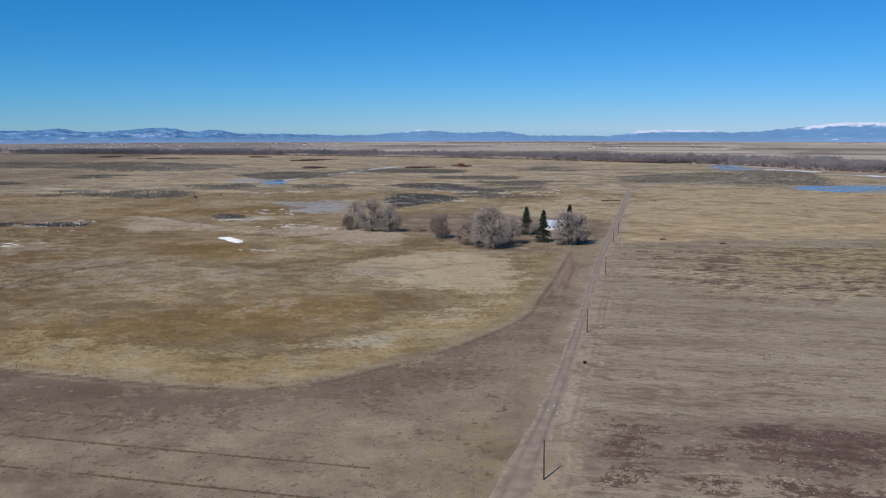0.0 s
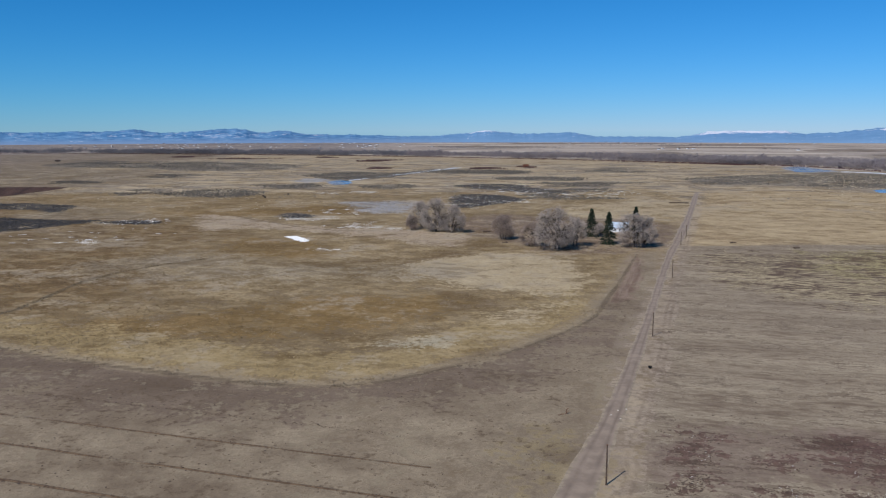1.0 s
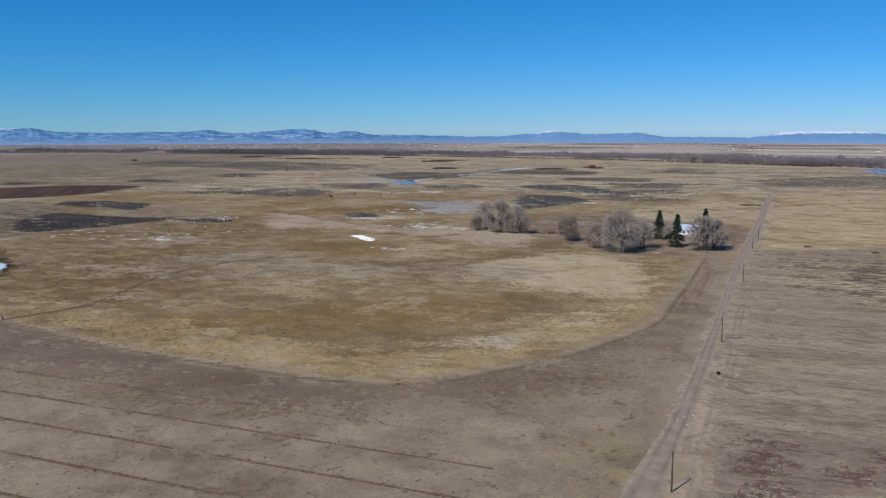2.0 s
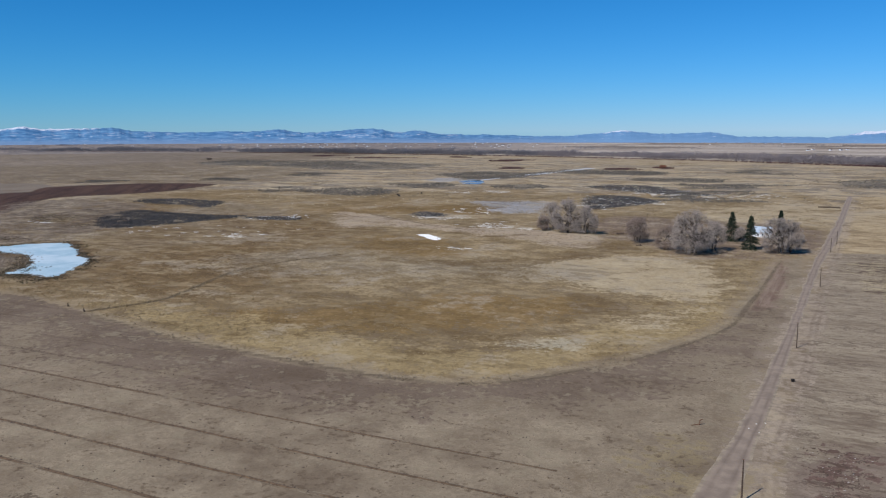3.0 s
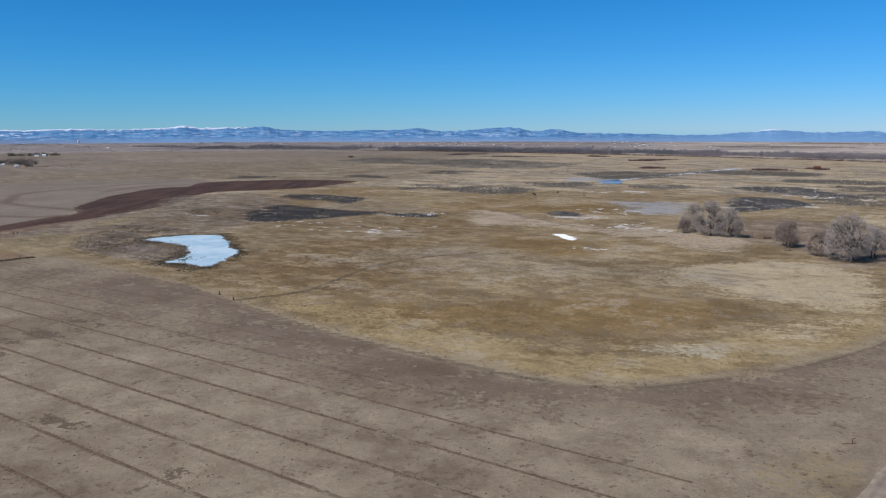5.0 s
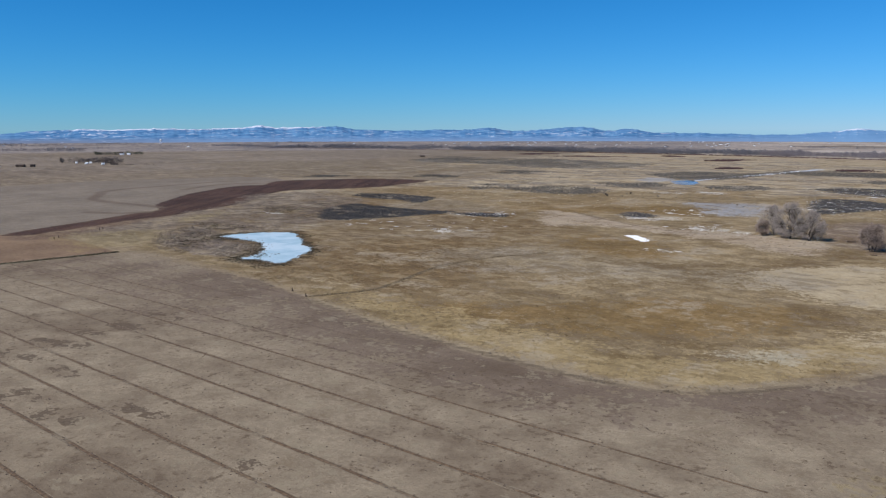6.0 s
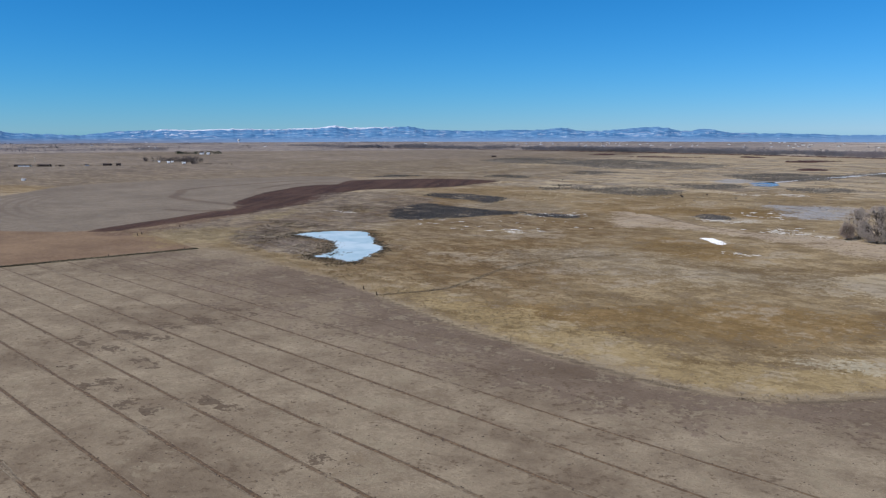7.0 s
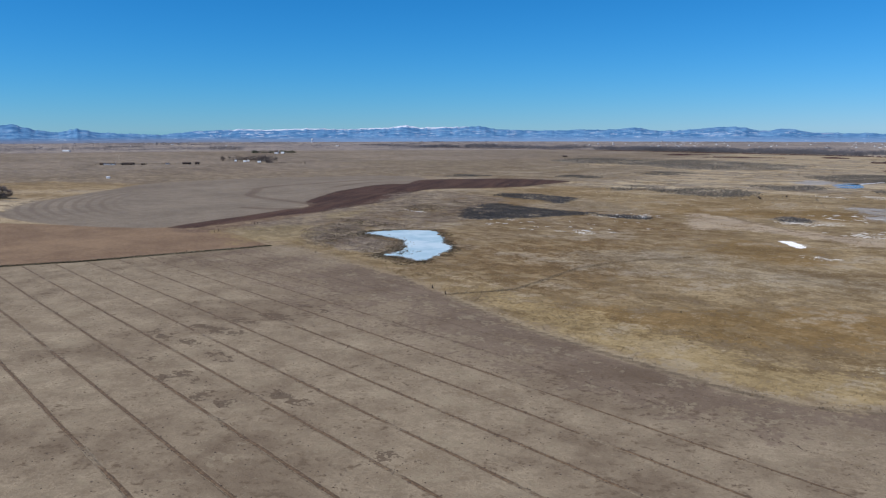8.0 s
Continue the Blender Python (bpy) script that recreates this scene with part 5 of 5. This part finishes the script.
for i in range(52):
    r, b = 4050 - 1500 * rs.rand() ** 1.2, radians(rs.uniform(-32, 34) if i < 16 else rs.uniform(34, 72))
    c0 = np.array([-math.sin(b) * r, math.cos(b) * r])
    w = np.array([math.cos(b), math.sin(b)])
    strips.append(c0 + w * rs.uniform(-1, 1, (90, 1)) * rs.uniform(40, 330) + rs.normal(0, 6, (90, 2)))
far_left = along([(-2250, 2310), (-2050, 2260), (-1830, 2180)], 700, 0, 120)
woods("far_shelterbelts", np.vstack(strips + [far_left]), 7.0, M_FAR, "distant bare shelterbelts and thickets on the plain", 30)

willow = np.vstack([along(BANK, 2600, -34, 6), along(BANK_EAST, 500, -12, 6)] +
                   [scatter(q, 90, 6) for q in WILLOWS])
clumps("willow_thicket", willow, 2.3, 2.6, 7, M_WILLOW, "low reddish willow thickets along the river bank", "shrubs", 0.7, 0.9)

def acreage(p):
    a = np.array(p, float)
    return 0.5 * abs(np.sum(a[:, 0] * np.roll(a[:, 1], -1) - a[:, 1] * np.roll(a[:, 0], -1)))


brush = np.vstack([scatter(p, 330, 8, True, 12) for p in SAGE] + [scatter(p, int(min(4200, acreage(p) / 5)), 12, True, 26) for p in FLATS])
rough_brush = scatter(ROUGH, 450, 6, True, 9)
loose = rs.uniform((-800, 620), (420, 1450), (3500, 2))
loose = loose[(soft_noise(loose[:, 0] / 60, loose[:, 1] / 60, 21) > 0.7) & (loose[:, 1] > 640 + 0.2 * np.abs(loose[:, 0]))]
clumps("sagebrush", np.vstack([brush, loose]), 1.0, 1.6, 6, M_SAGE, "grey sagebrush scattered over the marsh flats", "shrubs", 0.6, 0.6)

pale_q = np.stack([rs.uniform(-420, 500, 50000), rs.uniform(600, 1350, 50000)], 1)
in_flats = np.maximum.reduce([area(pale_q[:, 0], pale_q[:, 1], p, 30.0) for p in (FLATS[0], FLATS[6], FLATS[8], FLATS[9], BEDS[4])])
pale_q = pale_q[rs.rand(len(pale_q)) < 0.1 + 0.9 * in_flats]
pale_q = pale_q[soft_noise(pale_q[:, 0] / 40, pale_q[:, 1] / 60, 71) * 0.6 + soft_noise(pale_q[:, 0] / 9, pale_q[:, 1] / 16, 72) * 0.4 > 0.5 + 0.25 * rs.rand(len(pale_q))]
M_TUSSOCK = plain("bleached_grass", srgb(150, 136, 112), srgb(206, 194, 170), 0.3, 0.9, by_piece=0.7)
clumps("bleached_tussocks", pale_q, 0.8, 1.5, 5, M_TUSSOCK, "bleached grass tussocks scattered through the marsh", "grass", 0.8, 0.5)
rush = np.vstack([scatter(p, n, 5, True, 9) for p, n in zip(BEDS, (6500, 2200, 500, 3600, 3000, 400))])
clumps("rush_bed", rush, 0.55, 1.1, 6, M_BED, "dark dead rushes standing in dense beds", "rushes", 0.6, 0.45)
reeds = scatter(REED[0], 3000, 5, True, 7)
ring_line = smooth(POND, True, 10)
rim = ring_line[rs.randint(0, len(ring_line), 1400)] + rs.normal(0, 2.2, (1400, 2))
rim = rim[~inside(rim[:, 0], rim[:, 1], ring_line)]
fringe = ring_line[rs.randint(0, len(ring_line), 3600)] + rs.normal(0, 4.0, (3600, 2))
fringe = fringe[~inside(fringe[:, 0], fringe[:, 1], ring_line) & (soft_noise(fringe[:, 0] / 9, fringe[:, 1] / 9, 81) > 0.42)]
fringe = np.vstack([fringe] + [scatter(p, 260, 4, True, 6) for p in SEDGE])
clumps("shore_sedge", fringe, 0.5, 1.0, 5, M_DITCH, "dark brown sedge along the frozen shore", "sedge", 0.7, 0.3)
clumps("reed_bed", np.vstack([reeds, rim, rough_brush]), 0.6, 0.9, 5, M_REED, "brown dry reeds round the frozen pond", "reeds", 0.45, 0.22)

M_HUMMOCK = plain("matted_grass", srgb(108, 90, 63), srgb(156, 136, 104), 0.05, 0.9, by_piece=0.5)
# dry grass on the meadow, thick beside the field edge
gq = np.stack([rs.uniform(-330, 60, 60000), rs.uniform(180, 440, 60000)], 1)
d_edge = to_line(gq[:, 0], gq[:, 1], edge_line)
ok = (area(gq[:, 0], gq[:, 1], MEADOW, 1.0) > 0.6) & (rs.rand(len(gq)) < np.clip(1.3 - d_edge / 45, 0.10, 1)) & (soft_noise(gq[:, 0] / 6, gq[:, 1] / 6, 31) > rs.rand(len(gq)) * 0.8)
ok &= ~inside(gq[:, 0], gq[:, 1], ring_line)
clumps("dry_grass", gq[ok], 0.45, 0.6, 4, M_STRAW, "straw-coloured dry grass tufts on the meadow", "grass", 0.8, 0.13)
eq = along(MEADOW_EDGE, 900, -2.2, 2.2)
eq = eq[soft_noise(eq[:, 0] / 8, eq[:, 1] / 8, 51) > 0.58]
hq = np.stack([rs.uniform(-430, 100, 70000), rs.uniform(215, 780, 70000)], 1)
hk = (area(hq[:, 0], hq[:, 1], MEADOW, 1.0) > 0.7) & (soft_noise(hq[:, 0] / 30, hq[:, 1] / 30, 61) * 0.6 + soft_noise(hq[:, 0] / 7, hq[:, 1] / 7, 62) * 0.4 > 0.3 + 0.5 * rs.rand(len(hq)))
hk &= area(hq[:, 0], hq[:, 1], PALE[0], 8.0) < rs.rand(len(hq))
hk &= ~inside(hq[:, 0], hq[:, 1], ring_line) & (rs.rand(len(hq)) < 0.75)
clumps("grass_hummocks", hq[hk], 0.4, 0.9, 4, M_HUMMOCK, "brown matted grass hummocks across the meadow", "grass", 0.9, 0.22)
wq = np.vstack([eq, along(TRAIL_LINE, 260, -0.9, 0.9)])
clumps("ditch_weeds", along(DITCH_LINE, 4200, -1.5, 1.5), 0.7, 0.6, 5, M_DITCH, "dark dead weeds along the ditch", "weeds", 0.6, 0.2)
clumps("dry_weeds", wq, 0.55, 0.6, 5, M_WEED, "dry brown weeds along ditch and field edge", "weeds", 0.7, 0.14)


def lumps_of(name, places, size, mat, label, category, flat=0.5, long=1.0):
    """Small rough lumps with six corners each."""
    n = len(places)
    s = size * rs.uniform(0.4, 1.3, n)
    base = np.array([(1, 0, 0), (0.1, 1, 0), (-1, 0.1, 0), (0, -1, 0), (0, 0, 1.0), (0, 0, -0.4)])
    v = base[None] * s[:, None, None] * rs.uniform(0.7, 1.3, (n, 6, 3))
    v[:, :, 2] *= flat
    v[:, :, 0] *= long * rs.uniform(0.6, 1.4, (n, 1))
    v[:, :, 1] += 0.2 * v[:, :, 0]
    v += np.stack([places[:, 0], places[:, 1], ground_height(places[:, 0], places[:, 1])], 1)[:, None]
    f = np.array([(0, 1, 4), (1, 2, 4), (2, 3, 4), (3, 0, 4), (1, 0, 5), (2, 1, 5), (3, 2, 5), (0, 3, 5)])
    me = sheet(name, v.reshape(-1, 3), (f[None] + 6 * np.arange(n)[:, None, None]).reshape(-1, 3), mat)
    return tagged(new(name, me), label, category, kind="stuff")


# clods pressed up along the wheel tracks, and loose ones over the fields
k = rs.randint(0, 9, 5200)
cx = rs.uniform(-330, -20, 5200)
cy = FURROW_START + FURROW_STEP * k - FURROW_SLOPE * cx + rs.normal(0, 0.38, 5200)
cl = np.stack([cx, cy], 1)
cl = cl[(area(cx, cy, CROP_FIELD, 1.0) > 0.9) & (np.hypot(cx, cy) < 300)]
lc = np.stack([rs.uniform(-320, 110, 16000), rs.uniform(50, 330, 16000)], 1)
near_lane = to_line(lc[:, 0], lc[:, 1], np.array(ROAD_LINE, float)) < 4
fieldy = np.maximum(area(lc[:, 0], lc[:, 1], CROP_FIELD, 1.0), area(lc[:, 0], lc[:, 1], RIGHT_FIELD, 1.0, False)) > 0.9
lc = lc[fieldy & ~near_lane & (soft_noise(lc[:, 0] / 9, lc[:, 1] / 9, 41) > rs.rand(len(lc)))]
dk = np.vstack([scatter(p, 500, 2.5, True, 5) for p in DARK_SOIL])
lumps_of("soil_clods", np.vstack([cl, lc, dk]), 0.2, M_CLOD, "dark soil clods along wheel tracks and bare patches", "soil")

# pale straw and stones littering the dark soil
litter = np.vstack([scatter(p, 36, 2.5, True, 4) for p in DARK_SOIL])
lumps_of("straw_litter", litter, 0.14, M_STONE, "pale straw bits and pebbles littering dark soil", "litter")

# leftover snow among the rushes and in the grass
sq = [scatter(BEDS[3], 170, 12, True), scatter(BEDS[4], 120, 16, True), scatter(BEDS[2], 40, 6, True), scatter([(-125, 510), (-90, 530), (-60, 500), (-75, 488)], 12, 4),
      scatter([(-15, 840), (20, 760), (80, 740), (120, 800), (60, 830)], 260, 16), scatter([(-330, 440), (-230, 500), (-190, 470), (-250, 410)], 26, 6),
      scatter([(-150, 600), (-130, 625), (-100, 615), (-112, 580)], 34, 6), scatter([(-260, 540), (-240, 545), (-225, 530), (-250, 525)], 20, 3),
      rs.normal((-94, 404), (5, 3), (7, 2)), rs.normal((-232, 430), (5, 3), (5, 2)), rs.normal((-392, 460), (6, 2), (6, 2))]
lumps_of("snow_remnants", np.vstack(sq), 0.85, M_SNOW, "scattered small remnants of old snow", "snow", 0.1, 3.4)

# ---------------------------------------------------------------- small things near the lane
def iron_riser(at):
    t = thing("irrigation_riser", "rusty bent iron irrigation riser in the crop field", "pipe", at, 25)
    part("pipe", rods("pipe", [(0, 0, -0.3, 0, 0, 0.9, 0.09, 0.09), (0, 0, 0.9, 0.25, 0, 1.15, 0.09, 0.08), (0.25, 0, 1.15, 0.55, 0, 1.1, 0.08, 0.08)], 8, M_RUST), t)
    part("lever", rods("lever", [(0.2, -0.05, 0.2, 0.75, 0.1, 0.75, 0.05, 0.04)], 6, M_RUST), t)
    part("hose", rods("hose", [(-0.1, 0, 0.08, -1.0, 0.1, 0.07, 0.07, 0.07), (-1.0, 0.1, 0.07, -1.9, -0.1, 0.07, 0.07, 0.06)], 6, M_RUST), t)


def tub(at):
    t = thing("stock_tub", "black plastic stock tub beside the lane", "tub", at)
    bm = bmesh.new()
    for r, z in ((0.36, -0.05), (0.46, 0.55)):
        for i in range(14):
            bm.verts.new((math.cos(i * 6.2832 / 14) * r, math.sin(i * 6.2832 / 14) * r, z))
    for r, z in ((0.41, 0.55), (0.33, 0.06)):
        for i in range(14):
            bm.verts.new((math.cos(i * 6.2832 / 14) * r, math.sin(i * 6.2832 / 14) * r, z))
    bm.verts.ensure_lookup_table()
    for k in range(3):
        for i in range(14):
            j = (i + 1) % 14
            bm.faces.new([bm.verts[q] for q in (k * 14 + i, k * 14 + j, k * 14 + 14 + j, k * 14 + 14 + i)])
    bm.faces.new([bm.verts[42 + i] for i in range(14)])
    part("shell", from_bm("shell", bm, M_BLACK), t)
    part("rim", rods("rim", [(math.cos(i * 0.4488) * 0.46, math.sin(i * 0.4488) * 0.46, 0.55, math.cos((i + 1) * 0.4488) * 0.46, math.sin((i + 1) * 0.4488) * 0.46, 0.55, 0.035, 0.035) for i in range(14)], 5, M_BLACK), t)


def stone(at, size, seed):
    rng = random.Random(seed)
    bm = bmesh.new()
    bmesh.ops.create_icosphere(bm, subdivisions=2, radius=size)
    for v in bm.verts:
        v.co *= 1 + rng.uniform(-0.18, 0.18)
        v.co.z = v.co.z * 0.6 + size * 0.35
    ob = new("stone", from_bm("stone", bm, M_STONE))
    ob.matrix_world = pose(at[0], at[1], float(ground_height(*at)))
    tagged(ob, "pale loose stone lying on the dirt lane", "stone", "stones on the lane")


def log(at, turn, L, r, seed, label):
    rng = random.Random(seed)
    t = thing("fallen_log", label, "log", at, turn, "fallen wood by the trees")
    part("stem", rods("stem", [(-L / 2, 0, r * 0.8, 0, rng.uniform(-0.2, 0.2), r, r, r * 0.9), (0, 0, r, L / 2, 0, r * 0.7, r * 0.9, r * 0.6)], 8, M_WOOD), t)
    for i in range(4):
        x = rng.uniform(-L / 2, L / 2)
        part("branch", rods("branch", [(x, 0, r, x + rng.uniform(-0.8, 0.8), rng.uniform(-0.9, 0.9), r + rng.uniform(0.4, 1.2), 0.09, 0.04)], 5, M_WOOD), t)


iron_riser((13, 168))
tub((36.7, 203.8))
for i, q in enumerate(((24.3, 171), (26.2, 172), (24.2, 166), (22.5, 168))):
    stone(q, 0.17, i)
log((-12, 482), 20, 4.5, 0.45, 1, "dark fallen cottonwood log with broken branches")
log((-1, 435), -10, 3.0, 0.25, 2, "thin rusty-brown fallen branch on the grass")
log((148, 424), 5, 3.4, 0.4, 3, "dark weathered log at the field edge")
log((121, 442), 12, 3.6, 0.35, 4, "dark weathered log on pale grass")
log((142, 685), 0, 16, 0.6, 5, "long dark driftwood pile beyond the lane")


# pairs of posts along the ploughed field
def post(at, h, r):
    t = thing("fence_post", "short dark wooden fence post beside the ploughed field", "post", at, 0, "posts by the ploughed field")
    part("shaft", rods("shaft", [(0, 0, -0.4, 0.04, 0, h, r, r * 0.85)], 7, M_WOOD), t)
    part("brace", rods("brace", [(0.03, 0, h * 0.7, 0.55, 0.1, -0.1, r * 0.6, r * 0.55)], 6, M_WOOD), t)


for q in ((-401, 289), (-404, 294), (-415, 330), (-417, 334), (-436, 409), (-438, 413), (-457, 458), (-460, 463), (-334, 268), (-345, 232), (-181, 230), (-192, 236)):
    post(q, 1.3, 0.2)

# ---------------------------------------------------------------- far farms
SHED = (M_SHADE, M_SHADE)
WHITE = (M_WHITE, M_WHITE)
MIXED = (M_WHITE, M_SHADE)
house((-1346, 759), 36, 19, 7, 2.3, 3.4, "long low white farm shed with dark roof", MIXED, False, "sheds of the west farm", "shed")
house((-1357, 751), 36, 6, 7, 2.6, 3.6, "dark timber shed at the end of a farm row", SHED, False, "sheds of the west farm", "shed")
house((-1320, 778), 36, 20, 8, 2.8, 4.0, "dark timber barn in a farm row", SHED, False, "sheds of the west farm", "barn")
house((-1256, 853), 36, 12, 7, 2.8, 4.0, "dark timber barn with light gable", SHED, False, "sheds of the west farm", "barn")
house((-1240, 864), 36, 6, 6, 3.4, 4.4, "small dark farm shed", SHED, False, "sheds of the west farm", "shed")
for i, (x, y) in enumerate(((-1300, 795), (-1286, 834), (-1262, 862))):
    house((x, y), 36 + 17 * i, 5 + i, 4, 1.8, 2.6, "small grey farm outbuilding in a yard", MIXED if i % 2 else SHED, False, "outbuildings of the west farm", "outbuilding")
house((-967, 542), 30, 4, 2.4, 1.7, 2.2, "small white trailer on the far grassland", WHITE, False, "", "trailer")
house((-2328, 1181), 28, 22, 8, 2.6, 3.6, "long white metal building on the plain", WHITE, False, "", "metal_building")
for i, (x, y, L) in enumerate(((-1255, 980, 7), (-1293, 988, 5), (-1211, 979, 8), (-1275, 1004, 5))):
    house((x, y), 20 + 25 * i, L * 0.65, 4.0, 1.9, 3.0, "white farmhouse among bare shelter trees", WHITE, False, "houses of the north farm", "farmhouse")
house((-1640, 1383), 30, 9, 8, 4.6, 8.0, "pale barn behind a dark windbreak", MIXED, False, "", "barn")
house((-1626, 1391), 30, 7, 6, 3.0, 4.5, "white shed beside a pale barn", WHITE, False, "", "shed")
yard_brush = along([(-1360, 745), (-1318, 782), (-1280, 830), (-1235, 868)], 80, -14, 16)
woods("yard_brush", yard_brush, 3.6, M_WEED, "low bare brush round the sheds of the west farm")
M_SHELTER = plain("shelter_trees", srgb(70, 62, 59), srgb(110, 100, 94), 0.2, 0.9, by_piece=0.6)
grove2 = np.vstack([along([(-1323, 1004), (-1270, 1006), (-1217, 1006)], 62, 0, 22), along([(-1342, 990), (-1330, 999)], 7, 0, 8)])
woods("farm_shelter_trees", grove2, 11.0, M_SHELTER, "bare dark shelter trees round the north farm")
woods("farm_hedge", along([(-1205, 1000), (-1172, 969), (-1091, 984)], 46, 0, 7), 4.5, M_SHELTER, "low dark hedge running from the north farm")
wind = along([(-1700, 1345), (-1655, 1372), (-1605, 1410)], 70, 6, 20)
woods("windbreak", wind, 10.0, M_NEEDLE, "dark evergreen windbreak beside a barn")

house((-905, 1578), 34, 10, 7, 2.0, 3.2, "dark weathered hay barn far out on the marsh", SHED, False, "", "barn")
house((30, 1344), 14, 9, 6, 3.0, 5.0, "small reddish-brown shed near the river", (M_RUST, M_RUST), False, "", "shed")


def bale(at, turn):
    """A weathered round bale lying on its side, with sagging ends."""
    bm = bmesh.new()
    for x, r in ((-0.75, 0.62), (-0.7, 0.78), (-0.3, 0.84), (0.3, 0.85), (0.7, 0.78), (0.75, 0.6)):
        for i in range(16):
            a = i * 6.2832 / 16
            bm.verts.new((x, math.cos(a) * r, max(math.sin(a) * r, -0.72) + 0.7))
    bm.verts.ensure_lookup_table()
    for k in range(5):
        for i in range(16):
            j = (i + 1) % 16
            bm.faces.new([bm.verts[q] for q in (k * 16 + i, k * 16 + j, k * 16 + 16 + j, k * 16 + 16 + i)])
    bm.faces.new([bm.verts[i] for i in range(15, -1, -1)])
    bm.faces.new([bm.verts[80 + i] for i in range(16)])
    ob = new("hay_bale", from_bm("hay_bale", bm, M_SHADE, True))
    ob.matrix_world = pose(at[0], at[1], float(ground_height(*at)), 0, 0, turn)
    tagged(ob, "dark weathered round hay bale on the grass", "hay bale", "bales on the meadow")


for q, a in (((-207, 754), 20), ((-220, 722), 70), ((-225, 734), 40)):
    bale(q, a)


def windmill(at, h):
    t = thing("windmill", "grey steel farm windmill beside the far fields", "windmill", at, 40)
    for i in range(4):
        sx, sy = (-1, 1, 1, -1)[i], (-1, -1, 1, 1)[i]
        part("leg", rods("leg", [(sx * 1.3, sy * 1.3, -0.2, sx * 0.2, sy * 0.2, h, 0.09, 0.07)], 5, M_STONE), t)
    wheel = part("rotor", rods("rotor", [(0, -0.5, h + 0.1, math.cos(i * 0.5236) * 1.5, -0.5, h + 0.1 + math.sin(i * 0.5236) * 1.5, 0.05, 0.16) for i in range(12)], 4, M_STONE), t)
    part("tail", rods("tail", [(0, 0, h + 0.1, 0, 2.2, h + 0.2, 0.07, 0.25)], 4, M_STONE), t)


windmill((-1506, 869), 9.5)


def water_tower(at, h):
    t = thing("water_tower", "white domed water tower on the far horizon", "water tower", at)
    for i in range(6):
        c, d = math.cos(i * 1.0472), math.sin(i * 1.0472)
        part("leg", rods("leg", [(c * 4, d * 4, -0.3, c * 3.2, d * 3.2, h, 0.3, 0.3)], 6, M_WHITE), t)
    part("tank", rods("tank", [(0, 0, h - 2, 0, 0, h, 1.5, 5.0), (0, 0, h, 0, 0, h + 5, 5.0, 5.2), (0, 0, h + 5, 0, 0, h + 7, 5.2, 1.0)], 16, M_WHITE), t, "white painted tank")


water_tower((-2871, 2638), 13)

# white and grey roofs of the far town along the foot of the mountains
rt = random.Random(9)
town = house((-560, 3300), 10, 12, 8, 3.5, 5.5, "tiny distant pale building on the far plain", MIXED, False, "buildings of the far town", "distant_building")
for i in range(130):
    b = rt.choice((rt.gauss(17, 5), rt.gauss(9, 4), rt.uniform(-28, 68), rt.gauss(24, 3)))
    r = rt.uniform(2900, 4450)
    c = copy_thing(town, pose(-math.sin(radians(b)) * r, math.cos(radians(b)) * r, 0, 0, 0, rt.uniform(0, 180)))
    f = rt.uniform(0.3, 0.65)
    c.scale = (f * rt.uniform(0.8, 1.6), f, f)
for x, y in ((575, 2671), (540, 2640), (600, 2700), (470, 2600), (500, 2690), (860, 2500)):
    copy_thing(town, pose(x, y, 0, 0, 0, rt.uniform(0, 90))).scale = (0.7, 0.7, 0.7)
